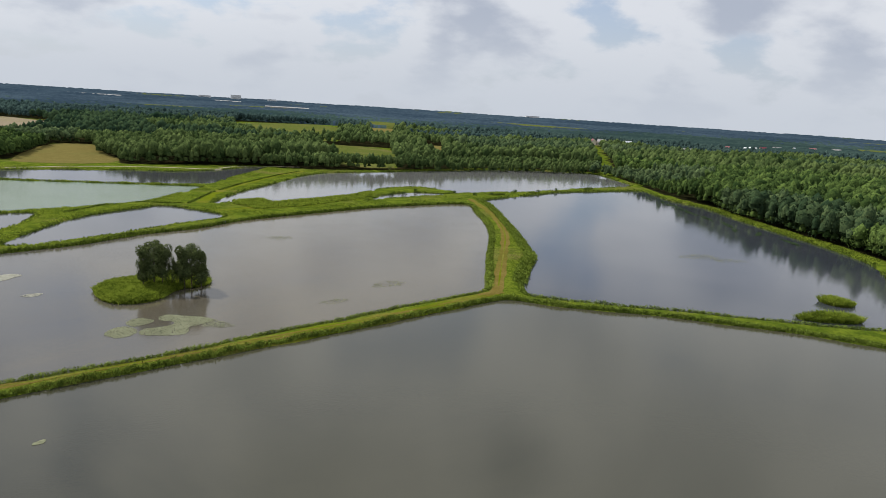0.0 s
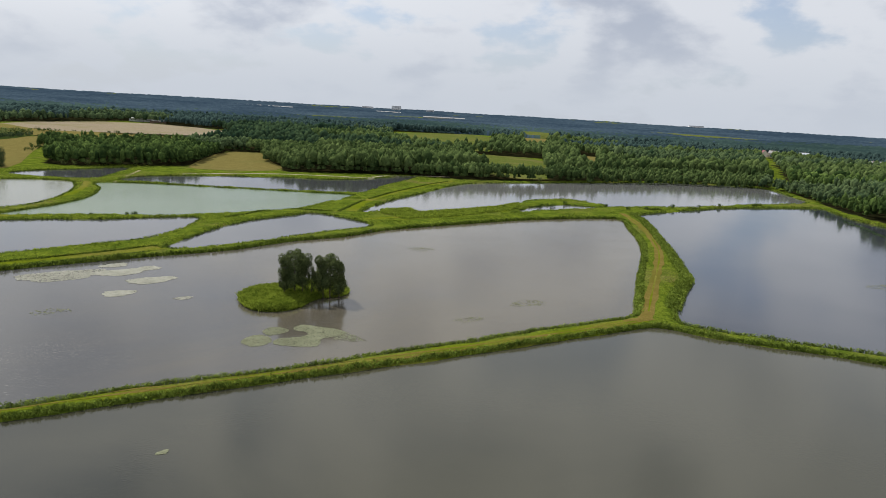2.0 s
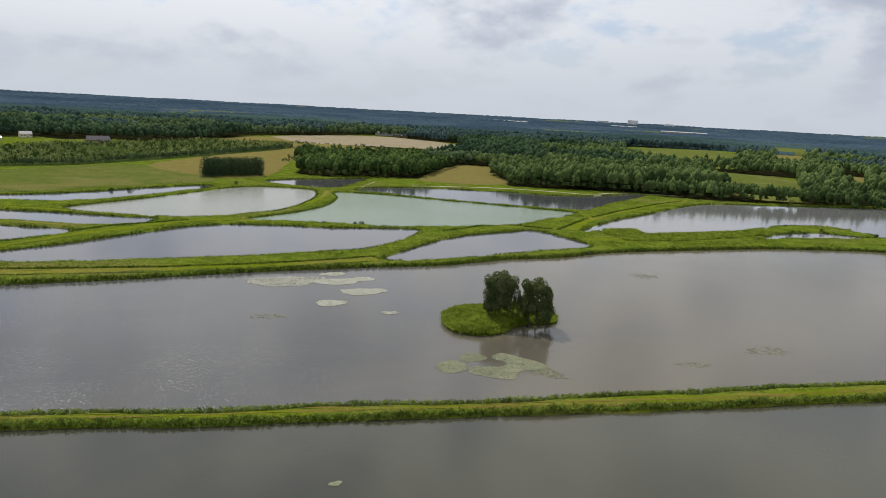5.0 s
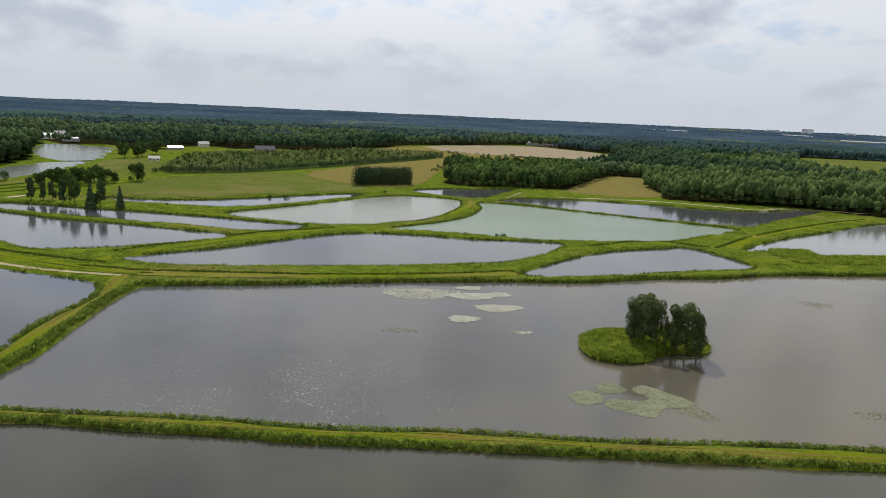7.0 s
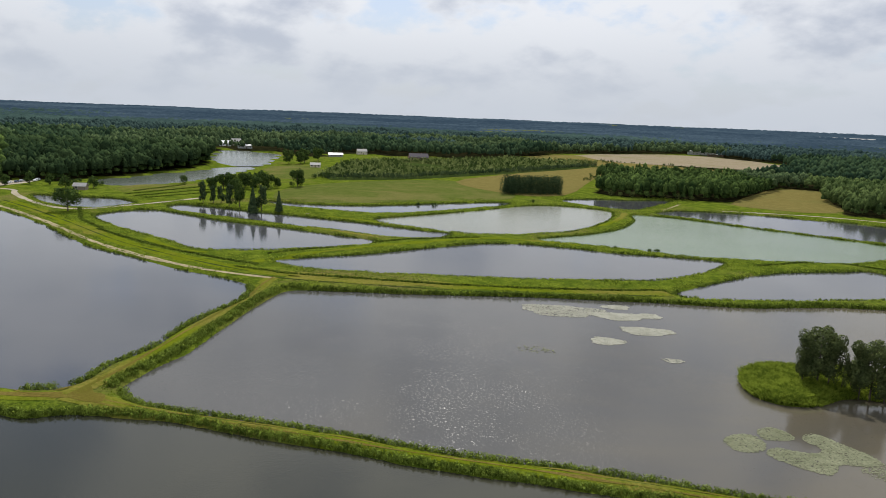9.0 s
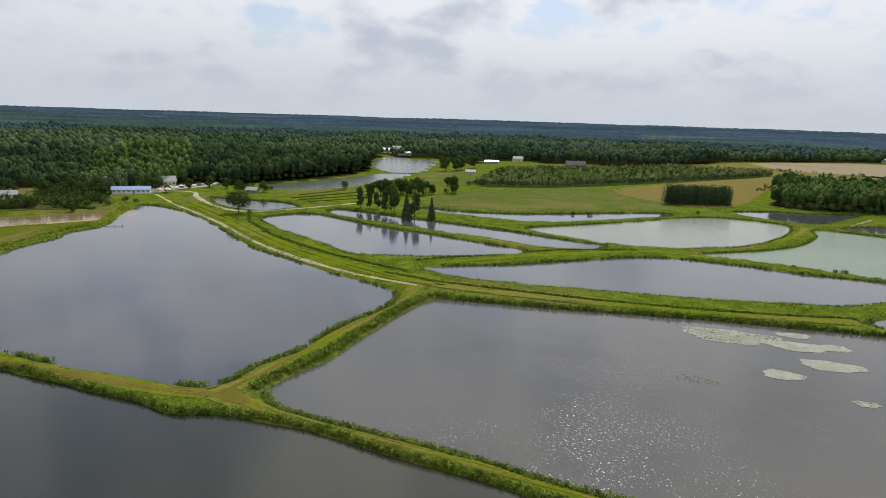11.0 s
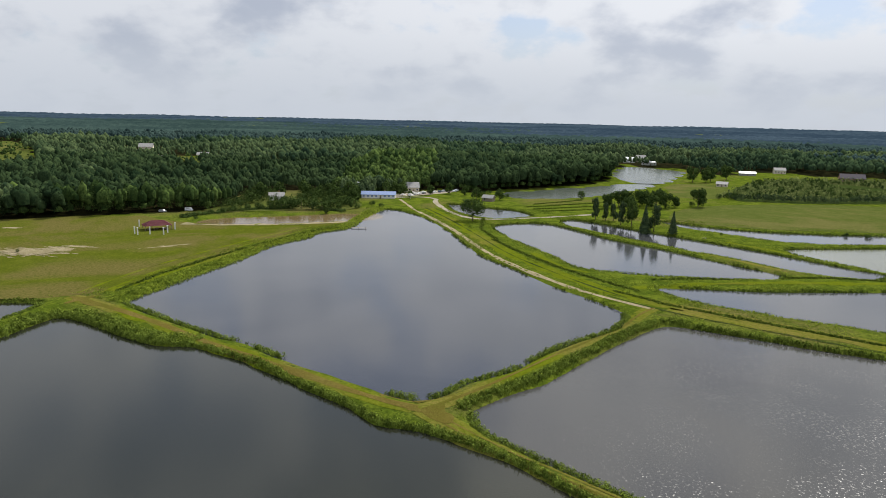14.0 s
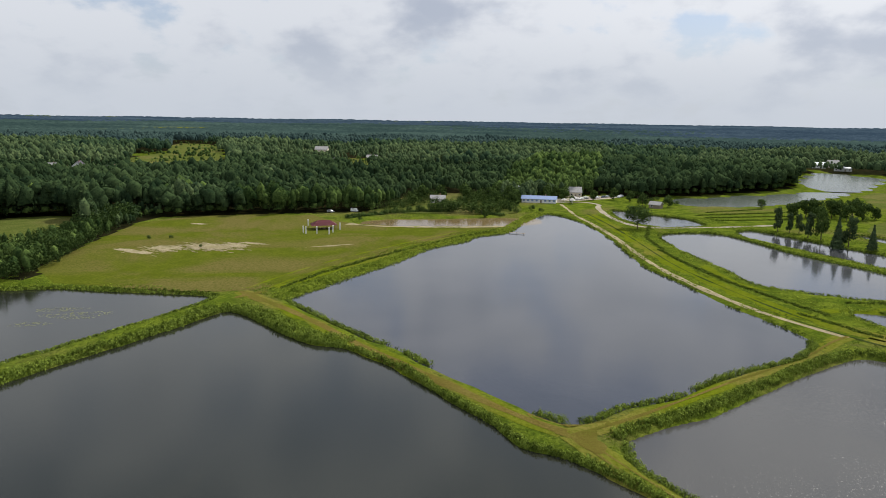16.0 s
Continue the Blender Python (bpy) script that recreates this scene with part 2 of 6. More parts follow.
def mesh_of(name, v, f, mat, tint=None):
    """A mesh from arrays: v of n x 3, f of triangles (m x 3) or quads (m x 4)."""
    me = bpy.data.meshes.new(name)
    v, f = np.asarray(v, np.float32), np.asarray(f, np.int32)
    me.vertices.add(len(v))
    me.vertices.foreach_set("co", v.ravel())
    me.loops.add(f.size)
    me.loops.foreach_set("vertex_index", f.ravel())
    me.polygons.add(len(f))
    me.polygons.foreach_set("loop_start", np.arange(0, f.size, f.shape[1], dtype=np.int32))
    if tint is not None:
        me.attributes.new("tint", "FLOAT", "POINT").data.foreach_set("value", np.asarray(tint, np.float32))
    me.materials.append(mat)
    me.update(calc_edges=True)
    return me


def part(name, bm, mat, parent, label=""):
    me = bpy.data.meshes.new(name)
    bm.to_mesh(me)
    bm.free()
    me.materials.append(mat)
    ob = new(name, me)
    ob.parent = parent
    return tagged(ob, label)


def box(bm, x0, y0, z0, x1, y1, z1, bevel=0.0):
    m = Matrix.Translation(((x0 + x1) / 2, (y0 + y1) / 2, (z0 + z1) / 2)) @ Matrix.Diagonal((x1 - x0, y1 - y0, z1 - z0, 1))
    vs = bmesh.ops.create_cube(bm, size=1.0, matrix=m)["verts"]
    if bevel:
        es = {e for q in vs for e in q.link_edges}
        bmesh.ops.bevel(bm, geom=list(es), offset=bevel, segments=2, affect="EDGES")
    return bm


def chaikin(pts, rounds=2, ring=True):
    p = np.asarray(pts, float)
    for _ in range(rounds):
        q = np.roll(p, -1, 0) if ring else p[1:]
        a = p if ring else p[:-1]
        s = np.empty((2 * len(a), 2))
        s[0::2], s[1::2] = 0.75 * a + 0.25 * q, 0.25 * a + 0.75 * q
        p = s if ring else np.vstack([p[:1], s, p[-1:]])
    return p


def curve(pts, cuts=4):
    """A smooth ring through all the points."""
    p = np.asarray(pts, float)
    a, c, d = np.roll(p, 1, 0), np.roll(p, -1, 0), np.roll(p, -2, 0)
    out = []
    for t in np.arange(cuts) / cuts:
        out.append(p + 0.5 * 0.8 * t * (c - a) + t * t * (3 * (c - p) - 0.8 * (c - a) - 0.4 * (d - p)) + t * t * t * (2 * (p - c) + 0.4 * (c - a) + 0.4 * (d - p)))
    return np.stack(out, 1).reshape(-1, 2)


def inside(x, y, poly):
    poly = np.asarray(poly, float)
    hit = np.zeros(x.shape, bool)
    box_ = (x >= poly[:, 0].min()) & (x <= poly[:, 0].max()) & (y >= poly[:, 1].min()) & (y <= poly[:, 1].max())
    xs, ys = x[box_], y[box_]
    h = np.zeros(xs.shape, bool)
    for (ax, ay), (bx, by) in zip(poly, np.roll(poly, -1, 0)):
        if ay != by:
            h ^= ((ay > ys) != (by > ys)) & (xs < (bx - ax) * (ys - ay) / (by - ay) + ax)
    hit[box_] = h
    return hit


def distance(x, y, line, ring=True):
    line = np.asarray(line, float)
    best = np.full(x.shape, 1e9)
    for a, b in zip(line if ring else line[:-1], np.roll(line, -1, 0) if ring else line[1:]):
        d = b - a
        t = np.clip(((x - a[0]) * d[0] + (y - a[1]) * d[1]) / max(d @ d, 1e-9), 0, 1)
        best = np.minimum(best, (x - a[0] - t * d[0]) ** 2 + (y - a[1] - t * d[1]) ** 2)
    return np.sqrt(best)


def wobble(x, y, scale, seed=0):
    """Cheap smooth noise in about -1 to 1 on arrays."""
    r = np.random.default_rng(seed)
    out = 0
    for k in range(5):
        a, p, f = r.uniform(0, 6.28), r.uniform(0, 6.28), r.uniform(0.6, 1.9)
        out = out + np.sin((x * math.cos(a) + y * math.sin(a)) * f / scale + p + 1.3 * np.sin((y * math.cos(a) - x * math.sin(a)) * f * 0.7 / scale))
    return out / 3.2


def along(line, step, ring=False):
    """Evenly spaced points on a line, with the unit direction there."""
    p = np.asarray(line, float)
    if ring:
        p = np.vstack([p, p[:1]])
    d = np.diff(p, axis=0)
    s = np.r_[0, np.cumsum(np.hypot(d[:, 0], d[:, 1]))]
    t = np.arange(0, s[-1], step)
    k = np.clip(np.searchsorted(s, t, side="right") - 1, 0, len(d) - 1)
    u = (t - s[k]) / np.maximum(s[k + 1] - s[k], 1e-9)
    return p[k] + d[k] * u[:, None], d[k] / np.maximum(np.hypot(d[k, 0], d[k, 1]), 1e-9)[:, None]


# ---- plan: the ponds, by their water's edge ----
POND_A = [(-205, -36), (-202, -27), (-185, -6), (-182, 6), (-171, 21), (-158, 33), (-147, 44), (-139, 50), (-136, 58), (-125, 71), (-113, 80), (-100, 91), (-88, 100), (-71, 115), (-56, 128),
          (-42, 140), (-20, 159), (2, 179), (21, 196), (28, 200), (43, 195), (67, 192), (89, 186), (106, 181), (124, 172), (160, 155), (230, 120), (230, -20), (100, -120), (0, -100), (-147, -54), (-187, -41)]
POND_B = [(-134, 69), (-119, 82), (-104, 95), (-88, 107), (-75, 120), (-52, 139), (-37, 154), (-18, 171), (-5, 184), (18, 205), (22, 214), (24, 239), (27, 269), (30.5, 301), (32, 335), (29, 380), (24, 410),
          (-20, 379), (-55, 340), (-79, 310), (-91, 285), (-107, 264), (-118, 241), (-136, 219), (-159, 189), (-178, 159), (-198, 131), (-199, 123), (-185, 108), (-173, 97), (-159, 84), (-152, 75), (-144, 67)]
POND_C = [(34, 206), (44, 202), (60, 199), (77, 197), (98, 193), (113, 190), (135, 188), (150, 196), (160, 220), (180, 255), (194, 290), (196, 321), (193, 357), (189, 401), (188, 459), (176, 496),
          (174, 537), (168, 551), (103, 510), (69, 473), (37, 433), (39, 413), (41, 380), (42.5, 336), (43.5, 311), (43.5, 285), (43.5, 264), (38, 241), (34, 221)]
POND_D = [(-106, 353), (-105, 403), (-97, 451), (-88, 511), (-74, 544), (-26, 588), (35, 644), (96, 690), (165, 698), (174, 627), (172, 585), (106, 526), (71, 490), (49, 482), (27, 464), (-29, 404),
          (-32, 397), (-25, 427), (-8, 452), (17, 457), (19, 469), (-3, 483), (-25, 465), (-42, 421), (-57, 398), (-80, 369), (-87, 379)]
POND_E = [(-139, 232), (-124, 249), (-114, 269), (-103, 291), (-90, 318), (-123, 337), (-130, 326), (-136, 312), (-141, 298), (-143, 277), (-142, 256)]
POND_F = [(-242, 139), (-241, 151), (-238, 173), (-238, 198), (-238, 227), (-231, 244), (-216, 258), (-195, 271), (-177, 288), (-164, 296), (-157, 270), (-157, 245), (-168, 223), (-184, 197), (-202, 173), (-213, 158), (-226, 144)]
POND_G = [(-236, 264), (-235, 292), (-240, 324), (-258, 358), (-275, 377), (-251, 391), (-216, 398), (-185, 406), (-155, 412), (-131, 415), (-136, 367), (-140, 343), (-164, 311), (-181, 293), (-204, 282), (-227, 266)]
POND_H = [(-315, 224), (-318, 253), (-322, 295), (-329, 342), (-319, 363), (-295, 374), (-282, 364), (-268, 345), (-251, 310), (-247, 287), (-251, 258), (-261, 243), (-280, 232), (-298, 224)]
POND_I = [(-392, 142), (-400, 149), (-391, 157), (-357, 178), (-331, 195), (-305, 211), (-277, 225), (-265, 233), (-258, 223), (-260, 215), (-268, 204), (-294, 190), (-317, 175), (-345, 160), (-375, 144)]
POND_J = [(-374, 103), (-384, 131), (-336, 151), (-307, 169), (-279, 183), (-264, 191), (-257, 183), (-261, 150), (-270, 127), (-279, 120), (-301, 116), (-330, 108)]
POND_K = [(-398, 199), (-380, 214), (-365, 238), (-358, 268), (-356, 296), (-349, 336), (-337, 330), (-332, 293), (-330, 257), (-336, 233), (-363, 213), (-379, 200)]
POND_L = [(-345, 389), (-341, 414), (-329, 432), (-315, 464), (-306, 442), (-292, 403), (-294, 389), (-309, 385), (-329, 380)]
POND_M = [(-276, 420), (-251, 451), (-224, 468), (-199, 481), (-173, 488), (-153, 510), (-137, 545), (-125, 551), (-131, 474), (-131, 434), (-145, 423), (-185, 412), (-216, 404), (-253, 399), (-272, 394)]
POND_N = [(-221, -24), (-207, -10), (-190, 9), (-184.5, 17.5), (-171.5, 30), (-162.5, 41), (-153.5, 51), (-150, 57), (-152, 62), (-159, 68), (-165, 77), (-182, 93), (-197, 111), (-212, 118), (-235, 109),
          (-245, 104), (-273, 95), (-298, 86), (-356, 78), (-398, 69), (-428, 57), (-436, 45), (-399, 35), (-365, 30), (-348, 16), (-334, 13), (-314, 1), (-283, -6), (-256, -15), (-230, -22)]
POND_O = [(-394, -33), (-402, -9), (-413, 17), (-416, 40), (-400, 44), (-386, 30), (-376, 5), (-369, -25), (-370, -44), (-384, -45)]
POND_P = [(-219, -46), (-220, -60), (-219, -79), (-218, -97), (-212, -112), (-205, -135), (-100, -165), (-60, -94), (-153, -64), (-167, -59), (-181, -55), (-198, -50)]
POND_Q = [(-468, 86), (-452, 106), (-437, 125), (-413, 130), (-400, 107), (-416, 92), (-439, 86)]
LAKE_1 = [(-518, 130), (-545, 133), (-565, 167), (-582, 183), (-605, 221), (-628, 246), (-631, 280), (-600, 262), (-562, 230), (-529, 200), (-508, 173), (-501, 140)]
LAKE_2 = [(-650, 262), (-690, 266), (-744, 276), (-870, 330), (-829, 378), (-776, 366), (-688, 319), (-650, 300), (-642, 280)]
ISLAND = [(-86.5, 183), (-88, 188), (-87, 194), (-84, 199), (-78, 206), (-71, 209), (-65, 207), (-61, 203), (-60.5, 198), (-62, 195), (-66, 192.5), (-67.5, 187), (-67.5, 181.5), (-69.5, 177.5), (-73, 174.5), (-77, 174), (-81, 176)]
ISLET_1, ISLET_2 = [(131, 219), (136, 213), (143, 216), (143, 222), (136, 224)], [(110, 197), (120, 194), (132, 195), (134, 199), (122, 202)]
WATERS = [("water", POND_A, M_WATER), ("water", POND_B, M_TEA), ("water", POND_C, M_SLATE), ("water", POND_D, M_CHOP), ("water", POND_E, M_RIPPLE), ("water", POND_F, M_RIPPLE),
          ("water", POND_G, M_GREENW), ("water", POND_H, M_PALEW), ("water", POND_I, M_RIPPLE), ("water", POND_J, M_RIPPLE), ("water", POND_K, M_RIPPLE), ("water", POND_L, M_RIPPLE),
          ("water", POND_M, M_RIPPLE), ("water", POND_N, M_SLATE), ("water", POND_O, M_BROWNW), ("water", POND_P, M_WATER), ("water", POND_Q, M_WATER), ("water", LAKE_1, M_LAKE), ("water", LAKE_2, M_LAKE)]


def widen(line, by):
    """The ring moved outwards by so many metres."""
    t = np.roll(line, -1, 0) - np.roll(line, 1, 0)
    nrm = np.stack([t[:, 1], -t[:, 0]], 1) / np.maximum(np.hypot(t[:, 0], t[:, 1]), 1e-6)[:, None]
    area = np.sum(line[:, 0] * np.roll(line[:, 1], -1) - np.roll(line[:, 0], -1) * line[:, 1])
    return line + nrm * by * np.sign(area)


SHORES = [widen(curve(p), 1.3 if 4 <= k <= 12 else 0.0) for k, (_, p, _) in enumerate(WATERS)]
ISLES = [chaikin(p) for p in (ISLAND, ISLET_1, ISLET_2)]


# ---- ground: one sheet to the horizon, banks falling into the ponds ----
def axis(lo, near_lo, near_hi, hi, fine, step):
    """Grid lines: fine over the nearest dykes, coarser over the other ponds, ever wider to the horizon."""
    out, d = [], step
    while max(hi, -lo) + sum(out) < 5100:
        d *= 1.16
        out.append(min(d, 260))
    far = np.cumsum(out)
    a = np.linspace(lo, near_lo, int((near_lo - lo) / step) + 1)[:-1]
    b = np.linspace(near_lo, near_hi, int((near_hi - near_lo) / fine) + 1)[:-1]
    c = np.linspace(near_hi, hi, int((hi - near_hi) / step) + 1)
    return np.concatenate([(lo - far)[::-1], a, b, c, hi + far])


GX, GY = axis(-484, -226, 48, 236, 1.4, 3.8), axis(-140, -56, 214, 708, 1.4, 3.8)


def shore(x, y):
    """Metres from the water's edge: above zero on land."""
    d = np.full(x.shape, 60.0)
    for k, s in enumerate(SHORES):
        near = (x > s[:, 0].min() - 16) & (x < s[:, 0].max() + 16) & (y > s[:, 1].min() - 16) & (y < s[:, 1].max() + 16)
        if near.any():
            xs, ys = x[near], y[near]
            e = distance(xs, ys, s)
            e = np.where(inside(xs, ys, s), -e, e)
            if k in (1, 2):
                for i in ISLES[:1] if k == 1 else ISLES[1:]:
                    f = distance(xs, ys, i)
                    e = np.maximum(e, np.where(inside(xs, ys, i), f, -f))
            d[near] = np.minimum(d[near], e)
    return d


def rise(x, y):
    r = np.hypot(x, y - 30)
    return 22.0 * np.clip((r - 1700) / 3100, 0, 1) ** 1.3


def ground_height(x, y):
    d = shore(x, y) + 0.35 * wobble(x, y, 3.5, 3)
    t = np.clip(d / 2.3, 0, 1)
    land = 0.85 * t * t * (3 - 2 * t) + 0.10 * wobble(x, y, 5.0, 5) * np.clip(d / 4, 0, 1) * np.clip((12 - d) / 6, 0, 1)
    bed = -1.0 * np.clip(-d / 4, 0, 1) - 0.02
    return np.where(d > 0, land, bed) + rise(x, y)


gx, gy = np.meshgrid(GX, GY)
GZ = ground_height(gx, gy)


def height(x, y):
    """The ground's height, as the sheet has it."""
    x, y = np.asarray(x, float), np.asarray(y, float)
    i = np.clip(np.searchsorted(GX, x) - 1, 0, len(GX) - 2)
    j = np.clip(np.searchsorted(GY, y) - 1, 0, len(GY) - 2)
    u, v = (x - GX[i]) / (GX[i + 1] - GX[i]), (y - GY[j]) / (GY[j + 1] - GY[j])
    return (GZ[j, i] * (1 - u) + GZ[j, i + 1] * u) * (1 - v) + (GZ[j + 1, i] * (1 - u) + GZ[j + 1, i + 1] * u) * v


def ground_sheet():
    nx, ny = len(GX), len(GY)
    k = np.arange(nx * ny).reshape(ny, nx)
    f = np.stack([k[:-1, :-1], k[:-1, 1:], k[1:, 1:], k[1:, :-1]], -1).reshape(-1, 4)
    me = mesh_of("ground", np.stack([gx, gy, GZ], -1).reshape(-1, 3), f, M_GROUND)
    me.polygons.foreach_set("use_smooth", np.ones(len(f), bool))
    tagged(new("ground", me), "level farmland of lush green grass with low pond banks", "ground", kind="structure")


ground_sheet()


def sheet(name, outline, z, mat, label, category, grow=0.0, drape=False, lowest=-9.0):
    """A level sheet with the given outline; drape lays it on the ground."""
    p = np.asarray(outline, float)
    if grow:
        a, b = np.roll(p, 1, 0), np.roll(p, -1, 0)
        t = b - a
        nrm = np.stack([t[:, 1], -t[:, 0]], 1) / np.maximum(np.hypot(t[:, 0], t[:, 1]), 1e-6)[:, None]
        area = np.sum(p[:, 0] * np.roll(p[:, 1], -1) - np.roll(p[:, 0], -1) * p[:, 1])
        p = p + nrm * grow * np.sign(area)
    bm = bmesh.new()
    zs = np.maximum(height(p[:, 0], p[:, 1]), lowest) + z if drape else np.full(len(p), z)
    vs = [bm.verts.new((x, y, h)) for (x, y), h in zip(p, zs)]
    bmesh.ops.triangulate(bm, faces=[bm.faces.new(vs)])
    bmesh.ops.recalc_face_normals(bm, faces=bm.faces)
    if bm.faces[:][0].normal.z < 0:
        bmesh.ops.reverse_faces(bm, faces=bm.faces)
    me = bpy.data.meshes.new(name)
    bm.to_mesh(me)
    bm.free()
    me.materials.append(mat)
    return tagged(new(name, me), label, category, kind="structure")


WORDS = {M_LAKE.name: "pale lake water between wooded banks", M_WATER.name: "still murky grey-brown fish pond water reflecting clouds", M_RIPPLE.name: "rippled grey fish pond water between grassy dykes", M_CHOP.name: "pale wind-ruffled pond water before the wood", M_TEA.name: "brown rippled pond water glinting in the sun", M_SLATE.name: "dark slate-blue pond water reflecting the sky", M_PALEW.name: "pale milky fish pond water between grassy banks", M_GREENW.name: "milky green fish pond water between grassy banks", M_BROWNW.name: "shallow muddy brown pond water beside a sandy shore"}
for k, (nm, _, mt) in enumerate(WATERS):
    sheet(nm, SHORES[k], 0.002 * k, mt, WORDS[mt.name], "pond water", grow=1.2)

# ---- fields ----
BIG_LAWN = [(-228, -42), (-225, -60), (-226, -113), (-287, -131), (-360, -149), (-394, -84), (-368, -60), (-360, -26), (-365, 4), (-377, 24), (-372, 20), (-352, 5), (-318, -10), (-285, -19), (-256, -28), (-240, -34)]
MEADOW = [(-400, 206), (-440, 226), (-470, 262), (-480, 310), (-482, 366), (-468, 388), (-430, 371), (-383, 372), (-364, 356), (-358, 340), (-366, 300), (-370, 270), (-374, 240), (-388, 218)]
OCHRE = [(-472, 392), (-507, 478), (-584, 682), (-518, 639), (-480, 568), (-431, 498), (-366, 412), (-364, 380), (-383, 374), (-430, 374)]
TRIANGLE = [(-285, 494), (-341, 657), (-312, 674), (-265, 579), (-234, 543), (-230, 506), (-270, 486)]
FAR_FIELD = [(-796, 850), (-778, 1132), (-564, 1058), (-467, 913), (-496, 795), (-591, 791), (-649, 754)]
NURSERY = [(-507, 277), (-667, 390), (-696, 453), (-687, 514), (-716, 660), (-631, 735), (-569, 666), (-522, 492), (-490, 351)]
YARD = [(-621, 286), (-641, 336), (-555, 315), (-509, 273), (-523, 258)]
GARDEN = [(-405, -52), (-441, -42), (-473, -48), (-512, -40), (-524, -19), (-516, 0), (-500, 16), (-468, 24), (-440, 30), (-424, 20), (-420, -20)]
SIDE_FIELD = [(-334, -220), (-352, -196), (-330, -165), (-300, -152), (-268, -155), (-240, -170)]
FIELD_1, FIELD_2 = [(-398, 1482), (-204, 1647), (-123, 997), (-170, 913), (-275, 1023)], [(-137, 888), (-46, 901), (-24, 616), (-53, 600), (-92, 645)]
FIELD_3, FIELD_4 = [(-140, 1653), (-75, 1660), (-53, 1097), (-83, 1093)], [(-4, 1035), (24, 1022), (18, 744), (-2, 754)]
FIELD_5, FIELD_6 = [(-374, 1380), (-300, 1460), (-180, 1030), (-233, 967)], [(-716, 668), (-800, 855), (-640, 760), (-590, 796), (-496, 800), (-560, 690), (-584, 682)]
FIELD_7 = [(-590, 700), (-520, 655), (-430, 685), (-400, 740), (-440, 830), (-467, 908), (-496, 800), (-590, 795), (-640, 757)]
GLADE_1, GLADE_2, GLADE_3 = [(-892, -503), (-946, -402), (-600, -225), (-560, -300)], [(-1245, -656), (-1219, -553), (-808, -340), (-805, -403)], [(-914, -219), (-878, -183), (-604, -101), (-597, -119)]
GLADE_4 = [(-2200, 32), (-2259, 176), (-1586, 138), (-1510, 38)]
for k_f, (outline, mt, words) in enumerate(((BIG_LAWN, M_FIELD, "broad mown green field with worn sandy patches"), (MEADOW, M_MEADOW, "dry yellow-green meadow behind the ponds"), (OCHRE, M_OCHRE, "ripe ochre field of stubble beside the meadow"),
                           (TRIANGLE, M_OCHRE, "golden stubble field between two woods"), (FAR_FIELD, M_FALLOW, "pale brown fallow field before the far forest"), (NURSERY, M_PLOT, "grassy plant nursery plot with young trees"),
                           (YARD, M_MEADOW, "open grass yard near the lake"), (SIDE_FIELD, M_MEADOW, "yellow-green field behind a hedge of trees"), (FIELD_1, M_MEADOW, "long yellow field among woods"), (FIELD_2, M_MEADOW, "yellow-green clearing in the woods"),
                           (FIELD_3, M_OCHRE, "small ripe field among woods"), (FIELD_4, M_OCHRE, "narrow ripe field in the woods"), (FIELD_6, M_OCHRE, "ochre field before the fallow land"), (FIELD_7, M_OCHRE, "ochre field behind a small wood"), (GLADE_4, M_FALLOW, "pale distant clearing in the forest"), (GLADE_1, M_MEADOW, "village clearing with gardens"), (GLADE_2, M_MEADOW, "distant bright clearing in the woods"), (GLADE_3, M_MEADOW, "small garden clearing in the woods"), (GARDEN, M_MEADOW, "dry pale garden ground behind the brown pond"))):
    sheet("field", chaikin(outline, 1), 0.05 + 0.012 * k_f, mt, words, "field", grow=4.0, drape=True, lowest=0.86)


def ribbon(name, line, width, mat, label, category, z=0.07, step=2.0, ragged=0.25, seed=1):
    """A track laid on the ground along a line, with a slightly ragged edge."""
    p, d = along(chaikin(line, 3, False), step)
    nrm = np.stack([-d[:, 1], d[:, 0]], 1)
    r = np.random.default_rng(seed)
    cols = np.linspace(-0.5, 0.5, 5)
    rows = []
    for c in cols:
        wd = width * (1 + ragged * wobble(p[:, 0], p[:, 1], 4.0, seed) * abs(c) * 2) + r.normal(0, 0.05, len(p))
        q = p + nrm * (c * wd)[:, None]
        rows.append(np.c_[q, height(q[:, 0], q[:, 1]) + z])
    v = np.stack(rows, 1).reshape(-1, 3)
    k = np.arange(len(v)).reshape(len(p), 5)
    f = np.stack([k[:-1, :-1], k[1:, :-1], k[1:, 1:], k[:-1, 1:]], -1).reshape(-1, 4)
    return tagged(new(name, mesh_of(name, v, f[:, ::-1], mat)), label, category, kind="structure")


TRACK_A = [(-225, -40), (-211, -21), (-195, -3), (-180, 12.5), (-166, 29.7), (-158.5, 38.2), (-149.5, 49), (-144, 58), (-137, 63), (-129.7, 68.7), (-117, 80.5), (-105.5, 90.4), (-91.4, 101.9), (-77.4, 114.5), (-63.6, 126), (-49, 138.1), (-29.9, 153.9), (-8.5, 172.4), (3.2, 183.2), (24, 204)]
ribbon("mown_grass", TRACK_A[:8], 5.0, M_LAWN, "mown grass along the dyke's crest", "grass strip", z=0.05, seed=21)
ribbon("track", TRACK_A[:8], 2.2, M_TRACK, "worn grassy wheel track along the dyke", "track", z=0.09, seed=2)
ribbon("track", TRACK_A[7:], 4.8, M_LAWN, "mown grass way along the dyke's crest", "track", seed=22)
ribbon("mown_grass", [(-144, 58), (-152, 68), (-169, 84), (-195, 110), (-210, 122), (-216, 128)], 4.4, M_LAWN, "mown grass along the dyke's crest", "grass strip", z=0.05, seed=23)
